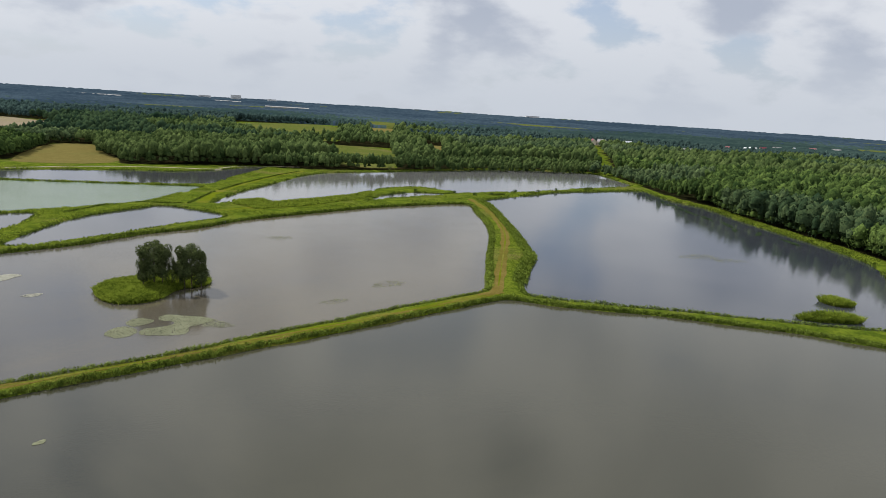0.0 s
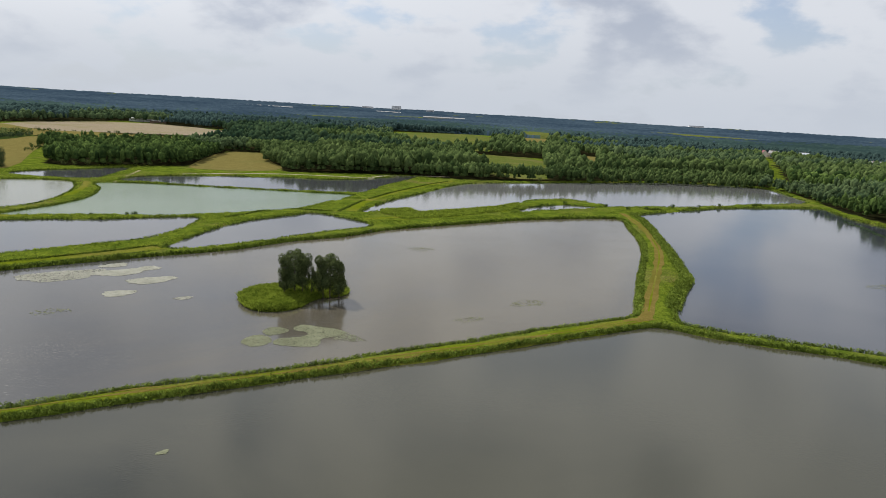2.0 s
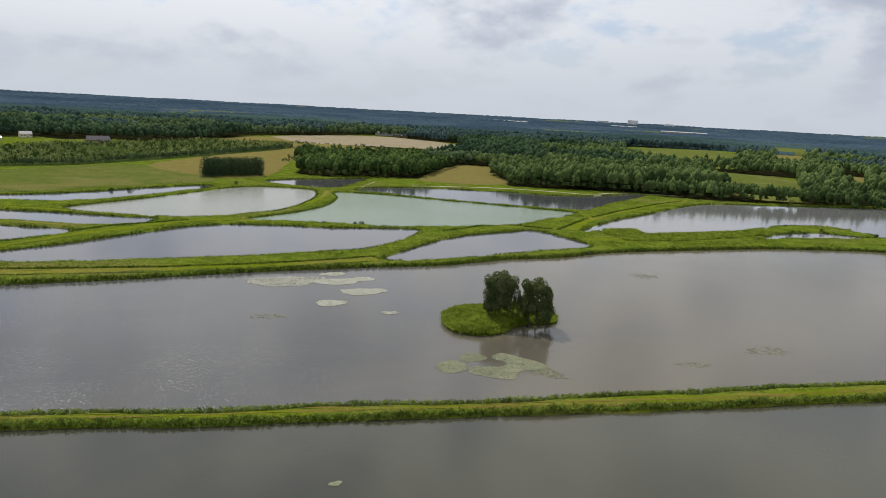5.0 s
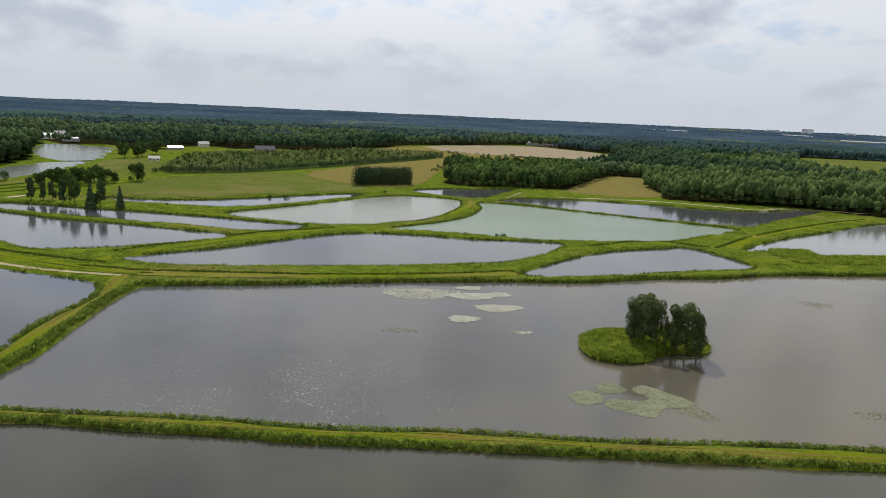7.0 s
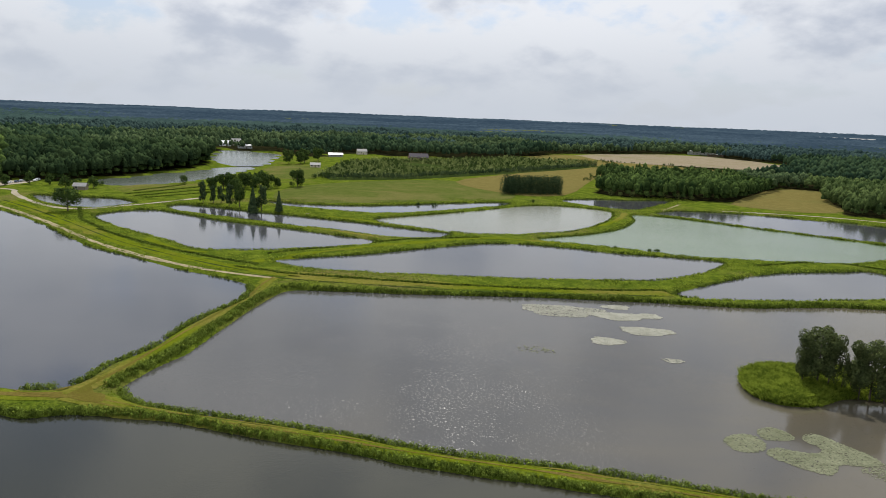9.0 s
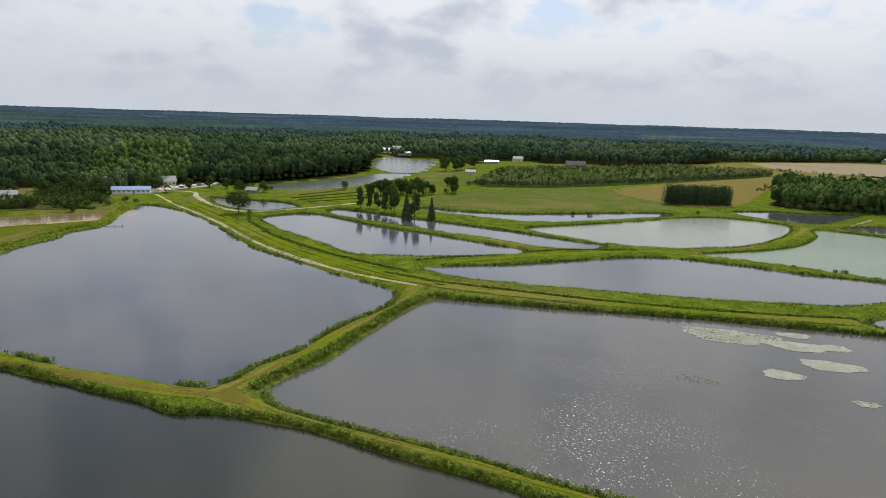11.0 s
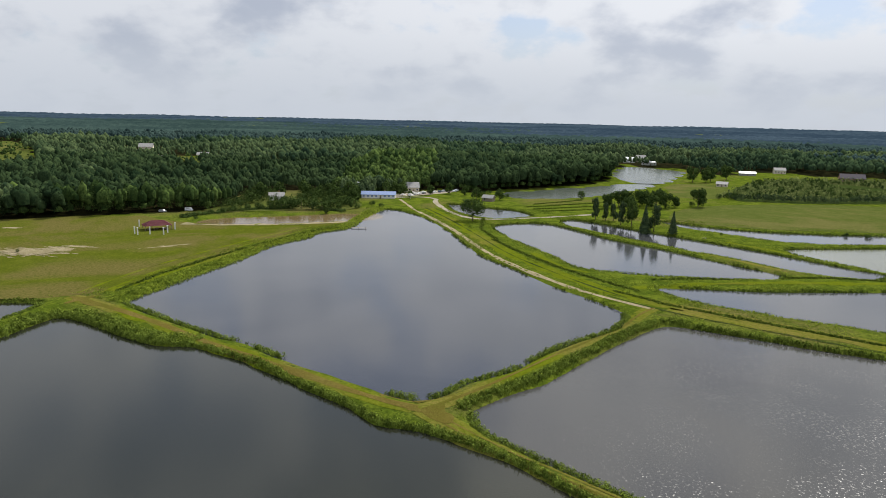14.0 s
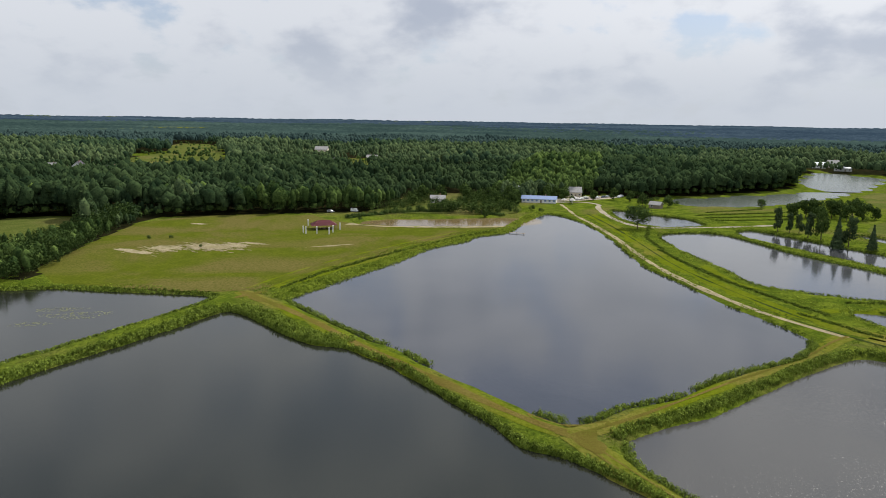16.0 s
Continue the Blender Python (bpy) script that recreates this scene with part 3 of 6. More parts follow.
ribbon("track", [(-144, 58), (-152, 68), (-169, 84), (-195, 110), (-210, 122), (-216, 128)], 0.9, M_TRACK, "worn grassy wheel track along the dyke", "track", z=0.09, seed=3)
ribbon("track", [(24, 205), (25.5, 213), (29, 240), (33.6, 273), (38, 308), (38.6, 340), (36.9, 376), (31, 418), (28, 431)], 3.4, M_TRACK, "sandy wheel track on the dyke", "track", seed=4)
ribbon("track", [(-262, 446), (-255, 455), (-238, 474), (-212, 495), (-181, 507), (-152, 513), (-150, 535), (-132, 556), (-100, 570)], 3.2, M_GRAVEL, "pale bare track along the far pond's bank", "track", seed=31)
ribbon("track", [(-265, 372), (-272, 392), (-284, 420), (-296, 450)], 2.2, M_SAND, "pale sandy path on the dyke between ponds", "track", seed=32)
ribbon("road", [(-492, 50), (-500, 70), (-488, 80), (-474, 77), (-450, 79), (-419, 84), (-397, 92), (-393, 105), (-405, 136), (-420, 167)], 3.2, M_GRAVEL, "pale gravel road curving past a small pond", "road", seed=5)
ribbon("track", [(-482, 55), (-464, 58), (-446, 61), (-430, 63), (-398, 72), (-356, 81), (-298, 89), (-270, 98), (-245, 107), (-228, 116), (-214, 127)], 1.9, M_SAND, "pale sandy path along the pond bank", "track", seed=6)
ribbon("shore_sand", [(-366, -50), (-364, -26), (-370, 4), (-380, 28), (-398, 47)], 7.0, M_SAND, "pale sandy shore of the brown pond", "sand", z=0.14, seed=7)
def worn_patch(label, cx, cy, a, b, turn, seed, spots=150, mat=None, longer=5.0):
    """Bare sand showing through the turf: many ragged spots that run together in the middle."""
    r = np.random.default_rng(seed)
    c, s = math.cos(radians(turn)), math.sin(radians(turn))
    V, F = [], []
    for k in range(spots):
        u, v = r.normal(0, 0.45, 2) * (a, b)
        x, y = cx + u * c - v * s, cy + u * s + v * c
        q = r.uniform(0.18, 0.8) * (1 - 0.5 * min(1, (u / a) ** 2 + (v / b) ** 2))
        ang = np.arange(9) * 2 * math.pi / 9
        rad = q * r.uniform(0.6, 1.3, 9)
        px, py = longer * rad * np.cos(ang), rad * np.sin(ang)
        xs, ys = x + px * c - py * s, y + px * s + py * c
        n = len(V)
        V += list(np.c_[xs, ys, height(xs, ys) + 0.075 + 0.0004 * k])
        F += [(n, n + i, n + i + 1) for i in range(1, 8)]
    return tagged(new("bare_sand", mesh_of("bare_sand", V, F, mat or M_SAND)), label, "bare sand", kind="structure")


WORN = "pale bare sand worn through the field's turf"
for k_s, (cx, cy, a, b, turn, n_s) in enumerate(((-291, -84, 14, 8, 72, 330), (-297, -76, 7, 5, 70, 110), (-284, -100, 9, 8, 72, 110), (-274, -104, 9, 3, 72, 70), (-277, -112, 6, 3, 72, 40), (-303, -72, 5, 2, 80, 25), (-306, -38, 12, 2, 125, 18), (-347, -120, 3, 2, 80, 20))):
    worn_patch(WORN, cx, cy, a, b, turn, 60 + k_s, n_s)


def bare_corner(label, cx, cy, reach, seed):
    """Trodden earth where tracks meet: a rounded star that runs out along each of them."""
    a = np.arange(72) * 2 * math.pi / 72
    q = np.full(72, 2.2)
    for yaw, far in reach:
        q = np.maximum(q, far * np.clip(np.cos(a - radians(yaw)), 0, 1) ** 9)
    q = q * (1 + 0.10 * np.sin(5 * a + seed) + 0.06 * np.sin(11 * a + 2 * seed))
    sheet("bare_earth", np.c_[cx + q * np.cos(a), cy + q * np.sin(a)], 0.115, M_TRACK, label, "bare earth", drape=True)


bare_corner("bare brown earth where two tracks meet", -145, 57.5, ((127, 9), (-135, 9), (42, 10)), 1)
bare_corner("bare brown earth where the dyke tracks meet", 24, 205, ((80, 7), (-140, 7)), 2)
bare_corner("bare brown earth at the field's corner", -222, -36, ((45, 9), (150, 6), (-30, 5)), 3)


def beside(line, by):
    """A line moved sideways."""
    q = np.asarray(line, float)
    t = np.gradient(q, axis=0)
    t /= np.hypot(t[:, 0], t[:, 1])[:, None]
    return q + np.stack([-t[:, 1], t[:, 0]], 1) * by


MOWN = (([(-436, 72), (-398, 80), (-356, 87), (-298, 97), (-270, 106), (-245, 115), (-226, 126), (-214, 137)], 6.0), ([(-214, 131), (-200, 146), (-180, 171), (-161, 197), (-149, 215), (-138, 232), (-126, 254), (-116, 274), (-104, 297)], 5.0),
        ([(-240, 130), (-246, 150), (-249, 180), (-249, 215), (-246, 240), (-236, 252), (-214, 268)], 4.0), ([(-300, 108), (-272, 113), (-262, 122)], 3.0), ([(-110, 350), (-116, 390), (-112, 440), (-104, 500), (-92, 545)], 6.0),
        ([(-96, 330), (-72, 355), (-52, 384), (-34, 400)], 4.0), ([(-270, 196), (-300, 181), (-330, 164), (-362, 149)], 3.4), ([(-330, 203), (-300, 220), (-275, 234), (-258, 250)], 3.4), ([(-246, 300), (-254, 330), (-268, 358), (-280, 374)], 3.6), ([(-232, -32), (-262, -22), (-300, -8), (-336, 8), (-362, 24)], 5.0))
for k_m, (line, wd) in enumerate(MOWN):
    ribbon("mown_grass", line, wd, M_LAWN, "smooth mown grass along the dyke's top", "grass strip", z=0.06, seed=130 + k_m, ragged=0.5)


# wheel ruts, mown edges and rank grass that run along the dykes
STREAKS = ((TRACK_A[7:], (-0.7, 0.8), 0.5, M_TRACK),
           ([(-236, 122), (-219, 133), (-206, 147), (-183, 171), (-164, 196), (-152, 215), (-143, 232)], (-2.0, 1.9), 1.2, M_LAWN), ([(-230, 118), (-214, 128), (-200, 142), (-178, 166), (-160, 190), (-148, 209), (-139, 225)], (0.0,), 0.7, M_PLOT),
           ([(-440, 70), (-398, 80), (-356, 88), (-298, 97), (-270, 106), (-245, 115), (-226, 124)], (0.0,), 0.8, M_PLOT), ([(-440, 72), (-398, 82), (-356, 90), (-298, 99), (-270, 108), (-245, 117), (-226, 126)], (1.2,), 1.4, M_LAWN),
           ([(-228, -34), (-255, -29), (-286, -18), (-322, -3), (-352, 12)], (0.0, 6.0), 1.0, M_LAWN), ([(-52, 368), (-80, 338), (-100, 305), (-118, 268), (-138, 236)], (0.0,), 1.0, M_LAWN), ([(25.5, 213), (29, 240), (33.6, 273), (38, 308), (38.6, 340), (36.9, 376), (31, 418)], (0.0,), 0.6, M_LAWN))
for k_s, (line, offsets, wd, mt) in enumerate(STREAKS):
    for by in offsets:
        ribbon("grass_streak", beside(line, by), wd, mt, "narrow strip of worn or rank grass along the dyke", "grass strip", z=0.085, seed=80 + k_s, ragged=0.9)
sheet("forecourt", chaikin([(-488, 40), (-497, 55), (-535, 100), (-548, 84), (-518, 56), (-500, 36)], 1), 0.06, M_GRAVEL, "pale gravel car park before the inn", "car park", drape=True)


# ---- plants ----
def blades(x, y, z, h, width, count, seed, lean=0.85):
    """Tufts of tapering leaves rooted at the given places."""
    r = np.random.default_rng(seed)
    n = len(x)
    X, Y, Z, Hh = (np.repeat(a, count) for a in (x, y, z, h))
    m = n * count
    a = r.uniform(0, 2 * np.pi, m)
    off = r.uniform(0, 0.45, m)
    bx, by = X + off * np.cos(a), Y + off * np.sin(a)
    hh = Hh * r.uniform(0.65, 1.15, m)
    t = r.uniform(0, 2 * np.pi, m)
    wx, wy = np.cos(t) * width * 0.5, np.sin(t) * width * 0.5
    l = hh * lean * r.uniform(0.3, 1.3, m)
    tip = np.stack([bx + l * np.cos(a), by + l * np.sin(a), Z + hh], -1)
    kx, ky = bx + 0.3 * l * np.cos(a), by + 0.3 * l * np.sin(a)
    base = np.stack([bx, by, Z - 0.1], -1)
    k1 = np.stack([kx - wx, ky - wy, Z + hh * 0.55], -1)
    k2 = np.stack([kx + wx, ky + wy, Z + hh * 0.55], -1)
    v = np.stack([base, k1, k2, tip], 1).reshape(-1, 3)
    i = np.arange(m)[:, None] * 4
    f = np.concatenate([i + [0, 2, 1], i + [1, 2, 3]], 1).reshape(-1, 3)
    return v, f


def reed_bed(label, lines, spread, density, tall, width, count, seed, gap=-2.0, tone=0.5, mat=None, lean=0.42):
    """Reeds along stretches of bank. spread: metres inland (negative: out in the water) from the water's edge."""
    xs, ys = [], []
    r = np.random.default_rng(seed)
    for line in lines:
        p, d = along(line, 1.0)
        k = max(1, int(1.6 * density * (spread[1] - spread[0])))
        p, d = np.repeat(p, k, 0), np.repeat(d, k, 0)
        o = r.uniform(spread[0], spread[1], len(p))
        s = r.uniform(-0.6, 0.6, len(p))
        xs.append(p[:, 0] - d[:, 1] * o + d[:, 0] * s)
        ys.append(p[:, 1] + d[:, 0] * o + d[:, 1] * s)
    x, y = np.concatenate(xs), np.concatenate(ys)
    keep = wobble(x, y, 6.0, seed) > gap
    x, y = x[keep], y[keep]
    h = tall * (1 + 0.20 * wobble(x, y, 5.0, seed + 1) + 0.22 * wobble(x, y, 1.1, seed + 4) + r.normal(0, 0.12, len(x)))
    z = np.maximum(height(x, y), 0.0)
    v, f = blades(x, y, z, np.maximum(h, 0.3), width, count, seed, lean)
    tint = np.repeat(np.clip(tone + 0.25 * wobble(x, y, 4.0, seed + 2) + 0.15 * wobble(x, y, 1.0, seed + 5) + r.normal(0, 0.18, len(x)), 0, 1), count * 4)
    return tagged(new("reeds", mesh_of("reeds", v, f, mat or M_REED, tint)), label, "reeds", kind="stuff")


def bank(shore_line, a, b):
    """The stretch of a shore from the point nearest a to the point nearest b, onwards round the ring."""
    i = int(np.argmin(np.hypot(*(shore_line - a).T)))
    j = int(np.argmin(np.hypot(*(shore_line - b).T)))
    return shore_line[i:j + 1] if i <= j else np.vstack([shore_line[i:], shore_line[:j + 1]])


def signed(line):
    """Which way is inland: all shores are turned so that land lies to the left."""
    a = np.sum(line[:, 0] * np.roll(line[:, 1], -1) - np.roll(line[:, 0], -1) * line[:, 1])
    return line[::-1] if a > 0 else line


SHORES = [signed(s) for s in SHORES]
ISLES = [signed(s)[::-1] for s in ISLES]


def mound_bed(label, lines, spread, per_metre, tall, wide, sprays, leaf, seed, gap=-2.0, tone=0.5, mat=None):
    """Reeds and herbs grown together in rounded clumps along a bank. spread: metres inland from the water's edge."""
    r = np.random.default_rng(seed)
    P, D = zip(*[along(line, 0.5) for line in lines])
    p, d = np.concatenate(P), np.concatenate(D)
    k = np.repeat(np.arange(len(p)), max(1, round(0.5 * per_metre)))
    o, s = r.uniform(spread[0], spread[1], len(k)), r.uniform(-0.5, 0.5, len(k))
    x, y = p[k, 0] - d[k, 1] * o + d[k, 0] * s, p[k, 1] + d[k, 0] * o + d[k, 1] * s
    keep = wobble(x, y, 6.0, seed) > gap
    x, y = x[keep], y[keep]
    m = len(x)
    size = (1 + 0.28 * wobble(x, y, 4.5, seed + 1) + r.normal(0, 0.16, m)).clip(0.45, 1.7)
    a, q = r.uniform(0, 6.283, (m, sprays)), r.uniform(-0.1, 1.0, (m, sprays))
    ring = np.sqrt(1 - q.clip(0, 1) ** 2)
    n = np.stack([ring * np.cos(a), ring * np.sin(a), q], -1)
    z = np.maximum(height(x, y), 0.0)
    c = np.stack([x, y, z], -1)[:, None] + n * np.stack([wide * size, wide * size, tall * size], -1)[:, None] * r.uniform(0.75, 1.08, (m, sprays, 1))
    n = n + r.normal(0, 0.35, n.shape)
    n /= np.linalg.norm(n, axis=-1, keepdims=True)
    up = np.array((0.0, 0.0, 1.0)) + r.normal(0, 0.35, n.shape)
    side = np.cross(n, up)
    side /= np.linalg.norm(side, axis=-1, keepdims=True)
    rise_ = np.cross(side, n)
    l = leaf * r.uniform(0.6, 1.4, (m, sprays, 1))
    v = np.stack([c + rise_ * l * 1.5, c - side * l * 0.6 - rise_ * l, c + side * l * 0.6 - rise_ * l], 2).reshape(-1, 3)
    v[:, 2] = np.maximum(v[:, 2], -0.05)
    own = tone + 0.22 * wobble(x, y, 4.0, seed + 2) + r.normal(0, 0.14, m)
    tint = np.clip(np.repeat(own, sprays) + r.normal(0, 0.10, m * sprays), 0, 1)
    return tagged(new("reeds", mesh_of("reeds", v, np.arange(len(v)).reshape(-1, 3), mat or M_REED, np.repeat(tint, 3))), label, "reeds", kind="stuff")


NEARLINES = "tall green reeds thick along the water's edge of the dyke"
CLUMPS = "rounded clumps of reeds and herbs crowding the dyke's bank"
NEAR_A = bank(SHORES[0], (-205, -36), (160, 155))
mound_bed(CLUMPS, [NEAR_A], (0.4, 1.5), 6, 0.85, 0.55, 28, 0.15, 211, -1.8, 0.55)
reed_bed(NEARLINES, [NEAR_A], (-0.1, 1.2), 0.5, 0.9, 0.13, 7, 11, -1.35, 0.6, None, 0.4)
FAR_A = bank(SHORES[1], (18, 205), (-144, 67))
mound_bed("narrow dark hedge of reeds along the far edge of the dyke", [FAR_A], (-1.2, 0.6), 7, 0.75, 0.5, 24, 0.12, 212, -1.5, 0.42)
CROSS = bank(SHORES[1], (-144, 67), (-198, 131))
mound_bed(CLUMPS, [CROSS], (0.9, 3.2), 6, 0.9, 0.65, 26, 0.17, 213, -1.7, 0.55)
reed_bed(NEARLINES, [CROSS], (0.0, 2.0), 0.4, 1.0, 0.14, 7, 13, -1.2, 0.5, None, 0.5)
# low tone: the shaded near side of these reeds is put into their tint
FAR_B = bank(SHORES[1], (-198, 131), (24, 410))
mound_bed(CLUMPS, [FAR_B], (0.3, 1.4), 4, 1.15, 0.62, 18, 0.21, 210, -1.5, 0.33)
reed_bed(NEARLINES, [FAR_B], (-0.6, 0.4), 0.5, 1.2, 0.18, 6, 10, -1.3, 0.3)
mound_bed("green reeds beside the sandy track", [bank(SHORES[1], (24, 410), (18, 205))], (-0.3, 1.8), 4, 1.0, 0.7, 18, 0.24, 214, -2.0, 0.6)
mound_bed("broad bed of green reeds reaching into the pond", [bank(SHORES[2], (34, 221), (37, 433))], (-1.6, 2.8), 7, 1.25, 0.75, 18, 0.24, 215, -2.0, 0.65)
reed_bed("broad bed of green reeds reaching into the pond", [bank(SHORES[2], (34, 221), (37, 433))], (-1.5, 3.0), 0.6, 1.4, 0.26, 6, 15, -2.0, 0.7)
EDGE_C = [bank(SHORES[2], (34, 206), (34, 221)), bank(SHORES[2], (150, 196), (34, 206))]
mound_bed("reeds along the pond's edge", EDGE_C, (-0.3, 1.0), 4, 1.1, 0.6, 20, 0.20, 216, -0.9, 0.45)
reed_bed("grassy reeds on the wood's bank", [bank(SHORES[2], (37, 433), (180, 255))], (-1.0, 2.0), 0.7, 0.9, 0.36, 5, 17, -0.6, 0.6)
mound_bed("thin reeds round the far pond", [SHORES[3]], (-0.6, 1.2), 2, 0.8, 0.6, 10, 0.34, 218, -0.4, 0.5)
for k in (4, 5, 6, 7, 8, 9, 10, 11, 12, 16):
    ring_k = np.vstack([SHORES[k], SHORES[k][:1]])
    mound_bed("low reeds and grass in clumps round a fish pond", [ring_k], (-0.4, 0.7), 2, 0.75, 0.55, 12, 0.26, 220 + k, -0.6, 0.4)
    mound_bed("pale tufted grass on the fish pond's bank", [ring_k], (0.8, 3.0), 2, 0.38, 0.6, 8, 0.26, 240 + k, -0.2, 0.75, M_LUSH)
NEAR_N = [bank(SHORES[13], (-212, 118), (-149, 57)), bank(SHORES[13], (-150, 57), (-153.5, 51)), bank(SHORES[13], (-176, 26), (-221, -24))]
mound_bed("reeds in clumps along the large pond", NEAR_N, (-1.5, 0.5), 6, 0.9, 0.5, 22, 0.15, 241, -0.6, 0.55)
reed_bed("reeds in clumps along the large pond", NEAR_N, (-0.6, 0.4), 0.5, 0.85, 0.13, 6, 41, -0.45)
WIDE_N = bank(SHORES[13], (-221, -24), (-436, 45))
mound_bed("wide bed of green reeds on the field's bank", [WIDE_N], (-1.4, 4.8), 6, 0.6, 0.8, 14, 0.26, 242, -2.0, 0.7, M_LUSH)
reed_bed("low grass on the path's bank", [bank(SHORES[13], (-436, 45), (-212, 118))], (-0.6, 0.8), 1.2, 0.6, 0.30, 5, 43, -0.2, 0.35)
mound_bed("low reeds along the dyke between two ponds", [np.vstack([SHORES[15], SHORES[15][:1]])], (-0.3, 2.0), 4, 0.55, 0.6, 16, 0.22, 244, -1.2, 0.5)
SOUTH_A = bank(SHORES[0], (-60, -80), (-185, -6))
mound_bed(CLUMPS, [SOUTH_A], (0.2, 2.8), 6, 0.95, 0.75, 22, 0.22, 245, -2.0, 0.5)
mound_bed("tall reeds in the pond's corner", [bank(SHORES[0], (-200, -38), (-182, 6))], (0.3, 5.5), 8, 0.8, 0.8, 20, 0.20, 246, -2.0, 0.62)


DITCH = "dark sedge line in a narrow ditch on the dyke"
for n_d, line in enumerate(([(-236, 122), (-219, 133), (-206, 147), (-183, 171), (-164, 196), (-152, 215), (-143, 232)], [(-330, 96), (-300, 103), (-272, 112), (-250, 122), (-236, 130)], [(-115, 345), (-117, 390), (-113, 440), (-104, 500), (-95, 535)],
                            [(-232, -30), (-255, -25), (-286, -14), (-322, 1), (-352, 16), (-367, 26)], [(-252, 140), (-256, 171), (-257, 205), (-248, 238)], [(-400, 100), (-360, 94), (-330, 98)], [(-152, 300), (-148, 325), (-140, 340), (-118, 345)], [(-60, 372), (-40, 398), (-30, 415)],
                            [(-450, 132), (-478, 187)], [(-440, 135), (-462, 188)], [(-465, 140), (-492, 178)], [(-430, 138), (-446, 183)])):
    mound_bed(DITCH, [np.asarray(line, float)], (-0.7, 0.7), 3, 0.5, 0.6, 12, 0.22, 110 + n_d, -0.9, 0.1)


def thicket(label, outline, density, tall, width, count, seed):
    """Reeds or herbs that cover a whole patch."""
    r = np.random.default_rng(seed)
    p = np.asarray(outline)
    n = int(density * np.ptp(p[:, 0]) * np.ptp(p[:, 1]))
    x, y = r.uniform(p[:, 0].min(), p[:, 0].max(), n), r.uniform(p[:, 1].min(), p[:, 1].max(), n)
    k = inside(x, y, p)
    x, y = x[k], y[k]
    h = tall * (1 + 0.25 * wobble(x, y, 4.0, seed) + r.normal(0, 0.12, len(x)))
    v, f = blades(x, y, np.maximum(height(x, y), 0), np.maximum(h, 0.25), width, count, seed, 0.95)
    tint = np.repeat(np.clip(0.6 + 0.3 * wobble(x, y, 2.0, seed + 2) + r.normal(0, 0.15, len(x)), 0, 1), count * 4)
    return tagged(new("reeds", mesh_of("reeds", v, f, M_LUSH, tint)), label, "reeds", kind="stuff")


DYKE_CD = np.array([(46, 457), (72, 481), (98, 508), (125, 534), (149, 548), (166, 552)], float)
mound_bed("dark rounded shrubs dotted along a narrow dyke", [DYKE_CD], (-1.2, 1.2), 2, 1.5, 1.0, 16, 0.35, 251, 0.25, 0.1)
mound_bed("bright green grass on the wood's bank", [bank(SHORES[2], (180, 500), (196, 300))], (0.5, 7.0), 4, 0.5, 0.9, 8, 0.40, 252, -2.0, 0.7, M_LUSH)
mound_bed("thick hedge of dark shrubs behind the brown pond", [np.array([(-386, -56), (-398, -49), (-411, -38), (-422, -24), (-427, -6), (-425, 10), (-419, 24)], float)], (-2.0, 1.5), 2, 1.9, 1.3, 44, 0.30, 253, -0.5, 0.6, M_LEAF)
thicket("lush green reeds covering the small island", ISLES[0], 7.0, 1.1, 0.24, 6, 51)
thicket("round green reed islet in the pond", ISLES[1], 5.0, 1.5, 0.28, 6, 52)
thicket("low green reed islet beside the dyke", ISLES[2], 5.0, 1.5, 0.28, 6, 53)
thicket("green sedge spit between two ponds", [(-95, 352), (-100, 372), (-86, 380), (-78, 366), (-55, 396), (-42, 420), (-35, 440), (-30, 425), (-35, 400), (-60, 360), (-80, 340)], 1.2, 1.0, 0.4, 5, 54)


def rough_grass():
    """Uncut grass on the dykes and banks near the ponds."""
    r = np.random.default_rng(56)
    n = 330000
    x, y = r.uniform(-440, 60, n), r.uniform(-130, 560, n)
    d = shore(x, y)
    k = (d > 1.5) & (d < 15) & (wobble(x, y, 9.0, 57) + r.normal(0, 0.4, n) > 0.05) & ~inside(x, y, BIG_LAWN)
    for line, wd in MOWN:
        k &= distance(x, y, np.asarray(line, float), False) > 0.5 * wd
    for line in (TRACK_A, [(-144, 58), (-169, 84), (-216, 128)], [(25.5, 213), (29, 240), (33.6, 273), (38, 308), (38.6, 340), (36.9, 376), (31, 418), (28, 431)]):
        k &= distance(x, y, np.asarray(line, float), False) > 3.2
    x, y = x[k], y[k]
    h = 0.38 * (1 + 0.6 * wobble(x, y, 3.0, 58))
    v, f = blades(x, y, height(x, y), np.maximum(h, 0.12), 0.26, 3, 59, 1.5)
    tint = np.repeat(np.clip(0.35 + 0.4 * wobble(x, y, 5.0, 60) + r.normal(0, 0.12, len(x)), 0, 1), 12)
    tagged(new("rough_grass", mesh_of("rough_grass", v, f, M_LUSH, tint)), "uncut tufted green grass on the dykes", "grass", kind="stuff")


rough_grass()


